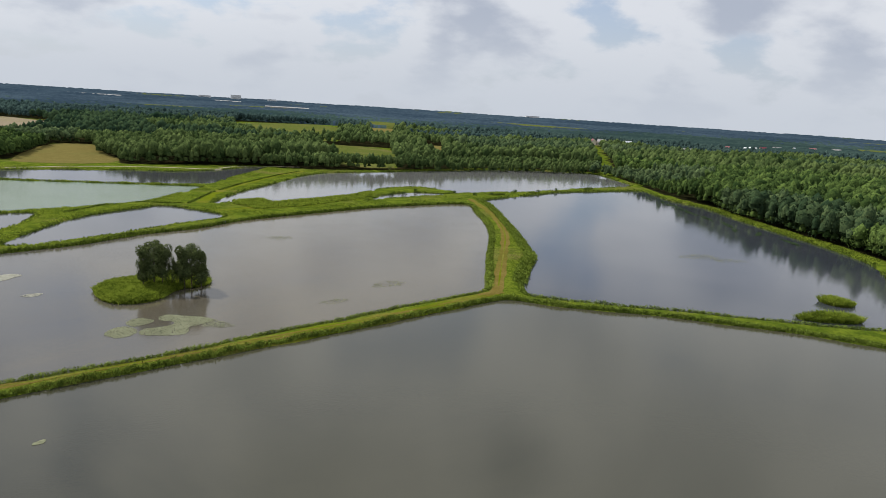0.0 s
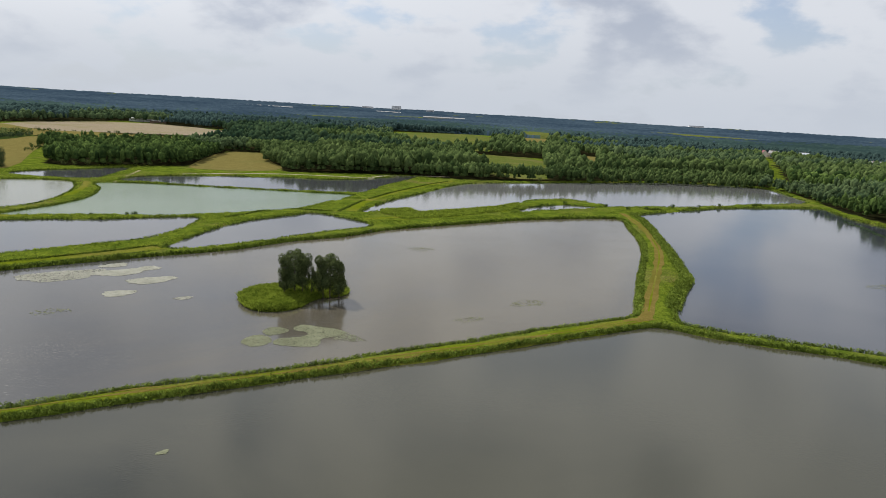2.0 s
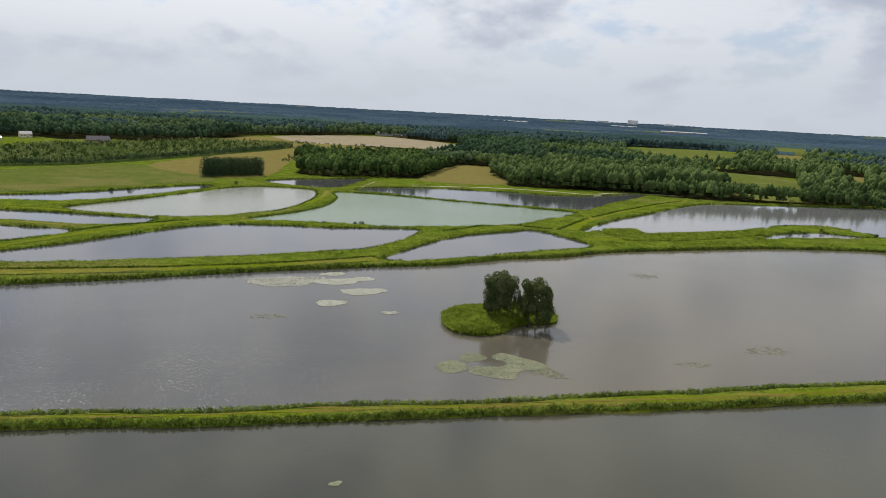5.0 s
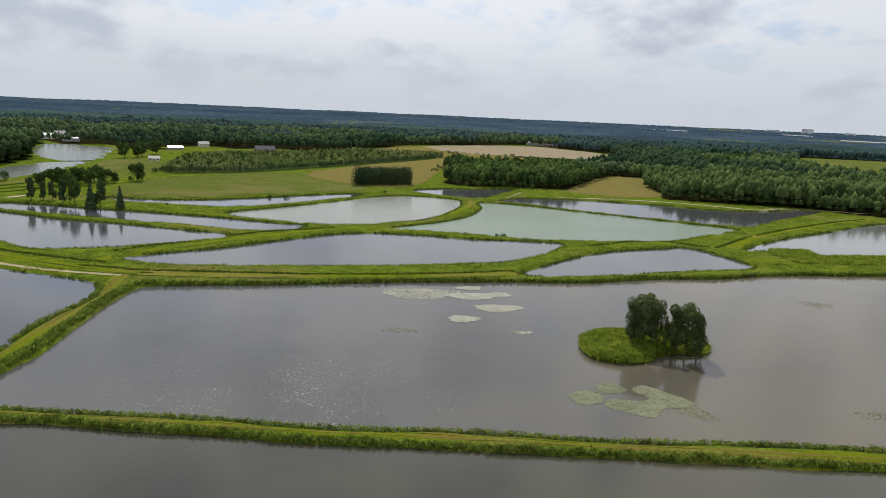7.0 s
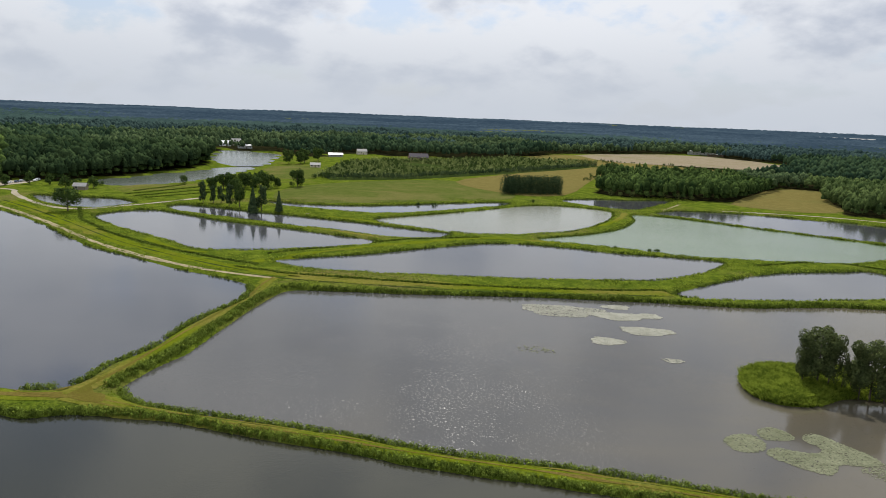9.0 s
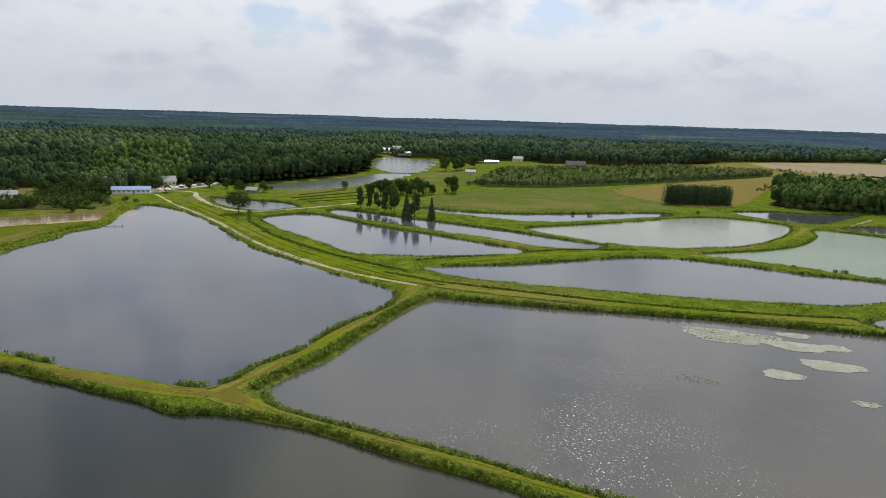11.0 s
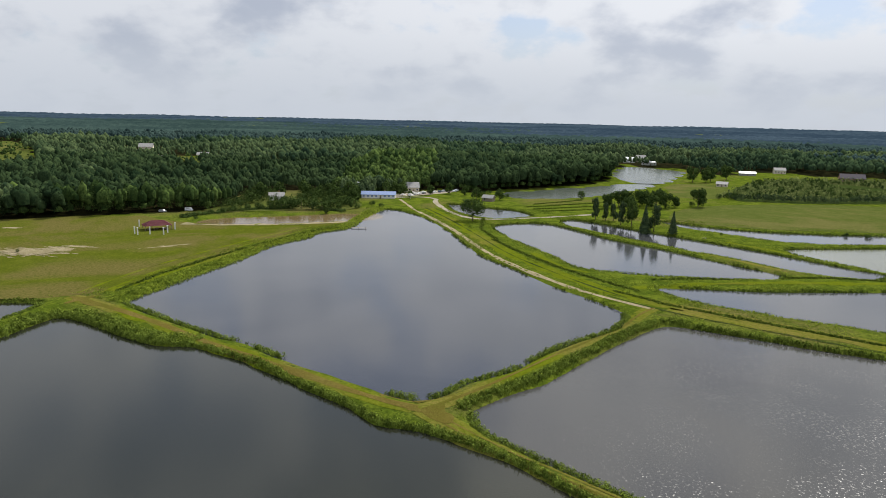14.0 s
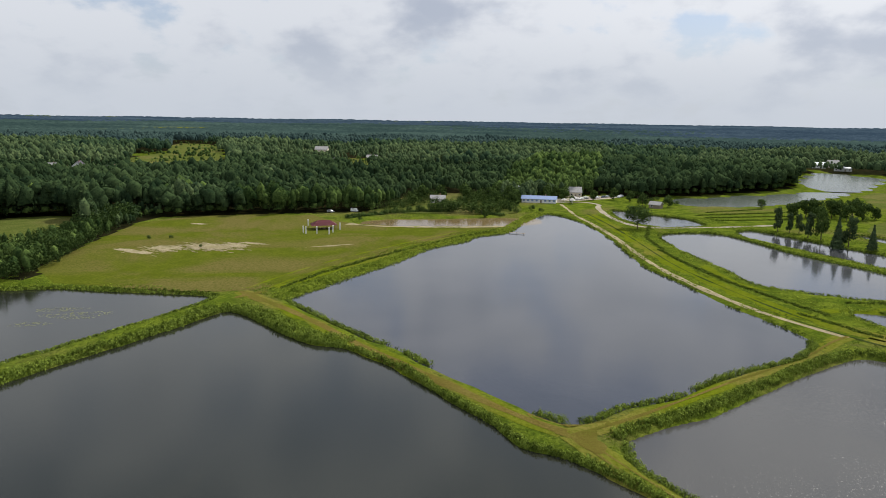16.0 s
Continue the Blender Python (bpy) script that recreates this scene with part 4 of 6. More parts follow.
def floating(label, blobs, seed, cover=0.75, mat=M_LILY, thin=1.0):
    """A mat of small round floating leaves. blobs: middle, half-length, half-width, turn."""
    r = np.random.default_rng(seed)
    xs, ys = [], []
    for cx, cy, a, b, turn in blobs:
        n = int(a * b * 3.14 * 42)
        t, q = r.uniform(0, 6.283, n), np.sqrt(r.uniform(0, 1, n))
        q = q * (1 + 0.12 * np.sin(3 * t + cx) + 0.06 * np.sin(7 * t + cy) + r.normal(0, 0.03, n))
        u, v = a * q * np.cos(t), b * q * np.sin(t)
        c, s = math.cos(radians(turn)), math.sin(radians(turn))
        xs.append(cx + u * c - v * s)
        ys.append(cy + u * s + v * c)
    x, y = np.concatenate(xs), np.concatenate(ys)
    k = (wobble(x, y, 1.6, seed) > -2.2 * cover) & (r.uniform(0, 1, len(x)) < thin)
    x, y = x[k], y[k]
    n = len(x)
    rad = r.uniform(0.15, 0.28, n)
    ang = np.arange(5) * math.pi * 0.4
    px = x[:, None] + rad[:, None] * np.cos(ang)
    py = y[:, None] + rad[:, None] * np.sin(ang)
    z = 0.035 + r.uniform(0, 0.03, n)[:, None] + 0 * px
    v = np.stack([px, py, z], -1).reshape(-1, 3)
    f = (np.arange(n)[:, None] * 5)[:, :, None] + np.array([[0, 1, 2], [0, 2, 3], [0, 3, 4]])[None]
    tint = np.repeat(np.clip(0.5 + 0.3 * wobble(x, y, 2.5, seed) + r.normal(0, 0.12, n), 0, 1), 5)
    return tagged(new("floating_leaves", mesh_of("floating_leaves", v, f.reshape(-1, 3), mat, tint)), label, "water plants", kind="stuff")




def leaf_mat(label, outlines, seed, per_area, mat, fray=0.5):
    """A mat of small floating leaves within outlines, frayed at its rim."""
    r = np.random.default_rng(seed)
    xs, ys = [], []
    for o in outlines:
        o = chaikin(o, 2)
        n = int(np.ptp(o[:, 0]) * np.ptp(o[:, 1]) * per_area)
        x, y = r.uniform(o[:, 0].min(), o[:, 0].max(), n), r.uniform(o[:, 1].min(), o[:, 1].max(), n)
        rim_d = np.where(inside(x, y, o), distance(x, y, o), -1.0)
        k = rim_d > fray * r.uniform(0, 1, n) ** 2
        xs.append(x[k])
        ys.append(y[k])
    x, y = np.concatenate(xs), np.concatenate(ys)
    n = len(x)
    rad, a0 = r.uniform(0.10, 0.20, n), r.uniform(0, 6.28, n)
    ang = a0[:, None] + np.arange(5) * math.pi * 0.4
    px, py = x[:, None] + rad[:, None] * np.cos(ang), y[:, None] + rad[:, None] * np.sin(ang)
    v = np.stack([px, py, 0.035 + r.uniform(0, 0.03, n)[:, None] + 0 * px], -1).reshape(-1, 3)
    f = (np.arange(n)[:, None] * 5)[:, :, None] + np.array([[0, 1, 2], [0, 2, 3], [0, 3, 4]])[None]
    tint = np.repeat(np.clip(0.5 + 0.35 * wobble(x, y, 2.2, seed) + r.normal(0, 0.12, n), 0, 1), 5)
    return tagged(new("floating_leaves", mesh_of("floating_leaves", v, f.reshape(-1, 3), mat, tint)), label, "water plants", kind="stuff")


MAT_1 = [(-69.6, 150.6), (-69.7, 154.7), (-67.8, 157.6), (-64.2, 156.1), (-62.8, 153.3), (-63.3, 150.8), (-65, 148.6), (-67.4, 148.9)]
MAT_2 = [(-68.7, 159.8), (-67.7, 163.7), (-64.6, 163.8), (-61.9, 162.1), (-64.7, 157), (-66.7, 157.4)]
MAT_3 = [(-63, 166.6), (-60.7, 168.2), (-55, 167.5), (-52, 167.9), (-48.6, 165.3), (-51.8, 160.6), (-53.6, 159.4), (-51.6, 154.5), (-54.2, 152.8), (-59.5, 151.5), (-62.7, 152), (-63, 156.3), (-59.9, 157.6), (-56.9, 160.6), (-58.5, 163), (-61.7, 162.5)]
MAT_4 = [(-52, 167.9), (-49, 166.2), (-45.4, 164.4), (-42.5, 161.8), (-45.2, 160.5), (-48.1, 158.9), (-51.8, 160.6)]
leaf_mat("pale mat of floating leaves near the island", [MAT_1, MAT_2, MAT_3], 61, 40, M_LILY)
leaf_mat("thinning tail of floating leaves near the island", [MAT_4], 68, 14, M_LILY, 2.0)
PATCHES = [(-144, 186, 12, 6, 50), (-132, 196, 7.5, 3.8, 50), (-128, 203.5, 4.2, 2.6, 55), (-139, 203, 4.2, 2.4, 55), (-118.5, 191.5, 6.8, 3.6, 50), (-118, 175.5, 4.2, 3.0, 50), (-100, 178, 2.4, 1.5, 50)]
floating("pale patches of floating leaves on the pond", PATCHES[1:6], 62, 1.0, M_PAD, 0.9)
floating("thin pale bloom of floating leaves", PATCHES[:1] + PATCHES[6:], 67, 1.0, M_PAD, 0.4)
floating("faint mat of floating leaves near the bank", [(-184, -78, 2, 5, 20), (-194, -72, 3.5, 9, 20), (-198, -80, 2.5, 7, 20)], 63, 0.8, M_LILY, 0.05)
floating("dark drifting weed along the wooded bank", [(167, 480, 1.6, 14, -4), (169, 462, 2.0, 12, 6), (168, 436, 2.2, 14, 0), (170, 412, 1.8, 12, -6), (173, 390, 1.8, 11, -8), (166, 447, 1.2, 9, 10), (169, 371, 1.5, 7, -20), (178, 362, 1.5, 8, -30), (184, 340, 2.0, 10, 0)], 65, 0.5, M_LEAF_DIM, 0.22)
BLOOM = [(-9, 211, 6, 3.2, 40), (-56, 275, 5, 4, 30), (-122, 155, 5, 2.6, 40), (-23, 188, 5, 2, 40), (118, 287, 9, 5, 20), (128, 282, 7, 4, 10)]
floating("faint bloom of drifting weed on the pond", BLOOM, 66, 0.8, M_LILY, 0.05)
floating("small scrap of floating weed", [(-56.6, 100, 0.9, 0.5, 60)], 64)


def crown_shape(kind, n, leaf, seed):
    """Leaf sprays of one tree, 1 high and about 1 wide: triangles facing outward, with gaps."""
    r = np.random.default_rng(seed)
    if kind == "broad":
        lobes = [(0, 0, 0.55, 0.28, 0.40)] + [(0.24 * math.cos(a), 0.24 * math.sin(a), zz, 0.18, 0.19) for a, zz in zip(r.uniform(0, 6.28, 9), r.uniform(0.22, 0.80, 9))]
    elif kind == "birch":
        lobes = [(0, 0, 0.60, 0.15, 0.37)] + [(q * math.cos(a), q * math.sin(a), zz, 0.085, 0.15) for a, zz, q in zip(r.uniform(0, 6.28, 18), r.uniform(0.24, 0.84, 18), r.uniform(0.14, 0.25, 18))]
    elif kind == "oval":
        lobes = [(0, 0, 0.56, 0.24, 0.38)] + [(q * math.cos(a), q * math.sin(a), zz, 0.085, 0.12) for a, zz, q in zip(r.uniform(0, 6.28, 24), r.uniform(0.22, 0.86, 24), r.uniform(0.14, 0.26, 24))]
    elif kind == "column":
        lobes = [(0, 0, 0.04 + 0.11 * i, 0.20 + 0.03 * math.sin(2.3 * i + seed), 0.10) for i in range(9)]
    elif kind == "bush":
        lobes = [(0, 0, 0.45, 0.42, 0.45)] + [(0.3 * math.cos(a), 0.3 * math.sin(a), zz, 0.25, 0.3) for a, zz in zip(r.uniform(0, 6.28, 5), r.uniform(0.3, 0.6, 5))]
    elif kind == "tall":
        lobes = [(0, 0, 0.58, 0.15, 0.40)] + [(0.17 * math.cos(a), 0.17 * math.sin(a), zz, 0.11, 0.11) for a, zz in zip(r.uniform(0, 6.28, 11), r.uniform(0.18, 0.84, 11))]
    if kind == "spruce":
        z = 1 - r.uniform(0, 1, n) ** 0.6 * 0.93
        a = r.uniform(0, 6.283, n)
        tier = 0.75 + 0.25 * np.abs(np.sin(z * 28))
        rad = (1.02 - z) * 0.25 * tier * r.uniform(0.55, 1.05, n)
        c = np.stack([rad * np.cos(a), rad * np.sin(a), z], -1)
        nrm = np.stack([np.cos(a), np.sin(a), np.full(n, 0.7)], -1)
    else:
        wts = np.array([l[3] * l[4] for l in lobes])
        k = r.choice(len(lobes), n, p=wts / wts.sum())
        L = np.array(lobes)[k]
        d = r.normal(0, 1, (n, 3))
        d /= np.linalg.norm(d, axis=1)[:, None]
        q = r.uniform(0.72, 1.05, n)[:, None]
        c = L[:, :3] + d * np.stack([L[:, 3], L[:, 3], L[:, 4]], -1) * q
        nrm = d * [1, 1, 0.8]
    nrm = nrm + r.normal(0, 0.28, (n, 3))
    nrm /= np.linalg.norm(nrm, axis=1)[:, None]
    t = np.cross(nrm, r.normal(0, 1, (n, 3)))
    t /= np.linalg.norm(t, axis=1)[:, None]
    b = np.cross(nrm, t)
    s = leaf * r.uniform(0.6, 1.3, n)[:, None]
    tri = np.stack([c + t * s, c - 0.5 * t * s + 0.8 * b * s, c - 0.5 * t * s - 0.8 * b * s], 1)
    return tri.reshape(-1, 3)


def clump_shape(kind, lumps, loose, leaf, seed):
    """A crown seen from far off: a few lumpy masses of leaves with loose sprays round them."""
    r = np.random.default_rng(seed)
    bm = bmesh.new()
    bmesh.ops.create_icosphere(bm, subdivisions=1, radius=1.0)
    ball = np.array([q.co[:] for q in bm.verts])
    faces = np.array([[q.index for q in f.verts] for f in bm.faces])
    faces = faces[ball[faces][:, :, 2].mean(1) > -0.30]
    bm.free()
    slim = {"tall": 0.62, "bush": 1.1, "broad": 1.0}[kind]
    V, F = [], []
    for k in range(lumps):
        a, q = r.uniform(0, 6.283), (0.0 if k == 0 else r.uniform(0.16, 0.26) * slim)
        z = 0.60 if k == 0 else r.uniform(0.38, 0.74)
        size = np.array((0.28 * slim, 0.28 * slim, 0.36)) if k == 0 else np.array((0.18 * slim, 0.18 * slim, 0.16)) * r.uniform(0.8, 1.15)
        w = ball * size * (1 + r.normal(0, 0.13, (12, 1))) + (q * math.cos(a), q * math.sin(a), z)
        F.append(faces + 12 * k)
        V.append(w)
    s = crown_shape(kind, loose * 2, leaf, seed).reshape(-1, 3, 3)
    s = s[np.argsort(-s[:, :, 2].mean(1))[:loose]].reshape(-1, 3) if loose < 100 else s[:loose].reshape(-1, 3)
    F.append(np.arange(len(s)).reshape(-1, 3) + 12 * lumps)
    return np.vstack(V + [s]), np.vstack(F)


def wood(name, label, x, y, tall, kinds, n, leaf, mat, seed, wide=1.0, vary=0.24, tone=0.42, lumps=0):
    """Many trees in one mesh, each a crown of leaf sprays."""
    r = np.random.default_rng(seed)
    made = [clump_shape(kinds[i % len(kinds)], lumps, n, leaf, seed * 10 + i) if lumps else (crown_shape(kinds[i % len(kinds)], n, leaf, seed * 10 + i), np.arange(3 * n).reshape(-1, 3)) for i in range(8)]
    shapes, tris = [q[0] for q in made], [q[1] for q in made]
    which = r.integers(0, 8, len(x))
    z = height(x, y)
    V, T, F, count = [], [], [], 0
    for i in range(8):
        k = which == i
        m = int(k.sum())
        if not m:
            continue
        a = r.uniform(0, 6.283, m)
        c, s = np.cos(a)[:, None], np.sin(a)[:, None]
        h = tall[k][:, None]
        wd = h * wide * r.uniform(0.85, 1.2, m)[:, None]
        S = shapes[i][None]
        v = np.stack([x[k][:, None] + wd * (S[..., 0] * c - S[..., 1] * s), y[k][:, None] + wd * (S[..., 0] * s + S[..., 1] * c), z[k][:, None] + h * S[..., 2]], -1)
        tint = np.clip(tone + 0.28 * wobble(x[k], y[k], 40.0, seed) + r.normal(0, vary, m), 0, 1)
        V.append(v.reshape(-1, 3))
        T.append(np.repeat(tint, S.shape[1]))
        F.append((tris[i][None] + (count + np.arange(m) * S.shape[1])[:, None, None]).reshape(-1, 3))
        count += m * S.shape[1]
    f = np.concatenate(F)
    me = mesh_of(name, np.concatenate(V), f, mat, np.concatenate(T))
    if lumps:
        me.polygons.foreach_set("use_smooth", np.ones(len(f), bool))
    return tagged(new(name, me), label, "woodland", kind="stuff")


# where no wood grows: the ponds and their fields, and the clearings
CLEAR = [(204, 297), (202, 332), (198, 366), (194, 414), (192, 471), (184, 526), (179, 619), (170, 692), (78, 660), (-25, 594), (-86, 562), (-153, 550), (-219, 512), (-234, 543), (-265, 579),
         (-312, 674), (-341, 657), (-290, 500), (-336, 447), (-365, 440), (-430, 530), (-480, 568), (-584, 682), (-716, 664), (-735, 548), (-805, 464), (-750, 385), (-810, 392), (-900, 345),
         (-860, 322), (-740, 268), (-681, 256), (-621, 220), (-559, 147), (-535, 110), (-556, 85), (-522, 52), (-490, 30), (-474, 16), (-440, 16), (-418, -22), (-413, -56), (-398, -85), (-362, -153)]
CLEAR_2 = [(-362, -153), (-287, -135), (-223, -112), (-225, -160), (-250, -500), (400, -500), (600, 100), (230, 240), (204, 297), (-200, 300)]
RIDE = [(172, 690), (190, 690), (360, 1500), (340, 1500)]
OPENINGS = [CLEAR, CLEAR_2, RIDE, NURSERY, FAR_FIELD, SIDE_FIELD, FIELD_1, FIELD_2, FIELD_3, FIELD_4, FIELD_5, FIELD_6, FIELD_7, GLADE_1, GLADE_2, GLADE_3, GLADE_4, YARD, TRIANGLE, OCHRE, GARDEN]
HOMES = [(-612, -379), (-603, -398), (-972, -273), (-800, -204), (-1254, -456), (-879, -176), (-714, -79), (-604, -340), (336, 1439), (353, 1437), (387, 1456), (404, 1432), (648, 1515), (683, 1511), (720, 1560), (775, 1628), (449, 1222), (-965, 372), (-755, 430), (-474, -20), (-525, 60)]


def wooded(x, y):
    k = np.ones(x.shape, bool)
    for o in OPENINGS:
        k &= ~inside(x, y, o)
    yaw = np.degrees(np.arctan2(-(x - 0), y - 30))
    return k & (yaw > -48) & (yaw < 150)


def scatter(r0, r1, step, seed):
    r = np.random.default_rng(seed)
    g = np.arange(-r1, r1, step)
    x, y = np.meshgrid(g, g)
    x, y = x.ravel() + r.uniform(-0.45, 0.45, x.size) * step, y.ravel() + r.uniform(-0.45, 0.45, x.size) * step
    d = np.hypot(x, y - 30)
    k = (d >= r0) & (d < r1)
    x, y = x[k], y[k]
    k = wooded(x, y)
    return x[k], y[k]


def edge_distance(x, y):
    d = np.full(x.shape, 1e9)
    for o in (CLEAR, SIDE_FIELD, TRIANGLE):
        d = np.minimum(d, distance(x, y, o))
    return d


def canopy_height(x, y, seed):
    """Tree heights: a rolling canopy, lower round the homes, and cut before them and at the far pond to fit the
    camera's view.
    """
    h = 14.5 + 2.8 * wobble(x, y, 45.0, seed) + np.random.default_rng(seed).normal(0, 2.3, len(x))
    d = np.full(x.shape, 1e9)
    for hx, hy in HOMES:
        d = np.minimum(d, np.hypot(x - hx, y - hy))
    h = h * (0.5 + 0.5 * np.clip((d - 25) / 90, 0, 1))
    # strips from each home towards the camera, kept lower so the homes show
    for hx, hy in HOMES:
        q = math.hypot(hx, hy - 100)
        ux, uy = -hx / q, (100 - hy) / q
        s, o = (x - hx) * ux + (y - hy) * uy, np.abs((x - hx) * uy - (y - hy) * ux)
        h = np.where((s > -12) & (s < 90) & (o < 15), h * (0.5 if hx > -640 and hy < -330 else 0.9), h)
    return np.where(distance(x, y, SHORES[3]) < 60, h * 0.62, h)


tx, ty = scatter(0, 780, 4.9, 71)
yaw_t = np.degrees(np.arctan2(-tx, ty - 30))
tall_t = canopy_height(tx, ty, 72)
rim = edge_distance(tx, ty) < 24
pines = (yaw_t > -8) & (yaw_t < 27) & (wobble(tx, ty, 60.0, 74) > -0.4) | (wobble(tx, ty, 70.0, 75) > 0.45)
tall_t = np.where((yaw_t > 60) & (yaw_t < 90), tall_t + 3.5, tall_t)
tall_t = np.where(inside(tx, ty, np.array([(-460, 380), (-560, 760), (-290, 760), (-200, 560), (-220, 480), (-300, 430)], float)), tall_t * 0.72, tall_t)
close = np.hypot(tx + 20, ty - 40) < 470
low_hedge = inside(tx, ty, [(-216, -108), (-372, -150), (-372, -190), (-340, -165), (-300, -152), (-268, -155), (-240, -172)])
tall_t = np.where(low_hedge, np.minimum(tall_t, np.random.default_rng(70).uniform(4.5, 8.5, len(tx))), tall_t)
# woods that get the darker leaf colour for cloud shade and backlight
shaded = (ty < 10) & (tx < -330) & (wobble(tx, ty, 45.0, 73) > -0.75) | (yaw_t > 60) & (yaw_t < 85)
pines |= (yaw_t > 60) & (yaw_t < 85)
# bearings whose woods take the brighter, sunlit leaf colour
sunlit = (yaw_t > -14) & (yaw_t < 27)
pines &= ~sunlit | (wobble(tx, ty, 60.0, 74) > 0.8)
for k, n_l, lf in ((rim & close, 120, 0.045), (rim & ~close, 44, 0.06)):
    if (k & sunlit).any():
        wood("woodland", "sunlit-toned green wood edge", tx[k & sunlit], ty[k & sunlit], tall_t[k & sunlit], ("tall", "broad", "tall"), n_l, lf, M_LEAF_SUNLIT, 78, 0.86, 0.28, 0.42, 2)
    wood("woodland", "dense green broadleaf wood edge", tx[k & ~pines & ~sunlit], ty[k & ~pines & ~sunlit], tall_t[k & ~pines & ~sunlit], ("broad", "tall", "broad", "broad"), n_l, lf, M_LEAF, 80, 0.72, 0.26, 0.34, 2)
    if (k & pines & shaded).any():
        wood("woodland", "dense shade-toned wood edge", tx[k & pines & shaded], ty[k & pines & shaded], tall_t[k & pines & shaded], ("tall", "broad", "tall"), n_l, lf, M_LEAF_DIM, 79, 0.9, 0.26, 0.42, 2)
    if (k & pines & ~shaded).any():
        wood("woodland", "dense dark pine wood edge", tx[k & pines & ~shaded & ~sunlit], ty[k & pines & ~shaded & ~sunlit], tall_t[k & pines & ~shaded & ~sunlit], ("tall", "tall", "broad"), n_l, lf, M_PINE, 81, 0.9, 0.26, 0.42, 2)
for k, mt, words in ((~rim & sunlit, M_LEAF_SUNLIT, "sunlit-toned green wood"), (~rim & ~pines & ~shaded & ~sunlit, M_LEAF, "deep green broadleaf wood"), (~rim & pines & ~shaded & ~sunlit, M_PINE, "deep green pine wood"), (~rim & shaded, M_LEAF_DIM, "deep shade-toned wood")):
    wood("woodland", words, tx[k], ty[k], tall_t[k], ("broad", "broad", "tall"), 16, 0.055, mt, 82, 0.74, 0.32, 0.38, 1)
skirt = rim & (edge_distance(tx, ty) < 9) & (np.random.default_rng(69).uniform(0, 1, len(tx)) < 0.7)
for k, mt in ((skirt & sunlit, M_LEAF_SUNLIT), (skirt & ~sunlit, M_LEAF)):
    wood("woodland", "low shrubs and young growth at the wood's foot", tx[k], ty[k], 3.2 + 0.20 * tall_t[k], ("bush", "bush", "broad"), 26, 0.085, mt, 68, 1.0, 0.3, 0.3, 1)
tx, ty = scatter(780, 1650, 8.2, 76)
open_strip = inside(tx, ty, np.array([(-700, 640), (-420, 600), (-395, 700), (-440, 860), (-500, 800), (-600, 800), (-660, 760)], float))
tx, ty = tx[~open_strip], ty[~open_strip]
tall_t = canopy_height(tx, ty, 77)
dark = wobble(tx, ty, 130.0, 79) > 0.1
# woods farther out take the haze-tinted leaf colour
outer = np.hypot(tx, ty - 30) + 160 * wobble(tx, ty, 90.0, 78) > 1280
yaw_t = np.degrees(np.arctan2(-tx, ty - 30))
sunlit = (yaw_t < 22) & (wobble(tx, ty, 100.0, 70) > -0.5) & ~outer
for k, mt, words in ((sunlit, M_LEAF_SUNLIT, "wide stretch of sunlit-toned green woods"), (~dark & ~outer & ~sunlit, M_MID, "wide stretch of green woods"), (dark & ~outer & ~sunlit, M_PINE, "wide stretch of dark pine woods"), (outer, M_HAZE, "wide stretch of bluish distant woods tinted with haze")):
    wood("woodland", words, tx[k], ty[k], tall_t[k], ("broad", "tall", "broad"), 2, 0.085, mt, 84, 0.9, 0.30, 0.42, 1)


def garden_trees():
    """Scattered small trees and shrubs in the village clearings."""
    r = np.random.default_rng(86)
    x, y = r.uniform(-1250, -540, 2600), r.uniform(-660, -100, 2600)
    k = (inside(x, y, GLADE_1) | inside(x, y, GLADE_2) | inside(x, y, GLADE_3)) & (wobble(x, y, 16.0, 87) > 0.15)
    x, y = x[k], y[k]
    wood("garden_trees", "scattered garden trees and shrubs in the clearing", x, y, r.uniform(2.5, 8.0, len(x)), ("broad", "bush", "tall"), 44, 0.07, M_LEAF, 88, 0.95, 0.28, 0.5, 1)


garden_trees()


def yard_shrubs():
    """Fruit trees and shrubs that fill the garden behind the brown pond."""
    r = np.random.default_rng(95)
    x, y = r.uniform(-528, -412, 900), r.uniform(-52, 32, 900)
    k = inside(x, y, GARDEN) & (wobble(x, y, 9.0, 96) > -0.05) & (np.hypot(x + 468, y + 22) > 11)
    x, y = x[k], y[k]
    edge = distance(x, y, np.array([(-400, -48), (-424, -20), (-425, 5), (-432, 24)], float), False)
    wood("garden_trees", "dark shrubs and fruit trees in the garden", x, y, np.where(edge < 14, r.uniform(3.5, 7.5, len(x)), r.uniform(2.0, 7.0, len(x))), ("broad", "bush", "tall"), 90, 0.06, M_LEAF, 97, 0.95, 0.3, 0.4)


yard_shrubs()


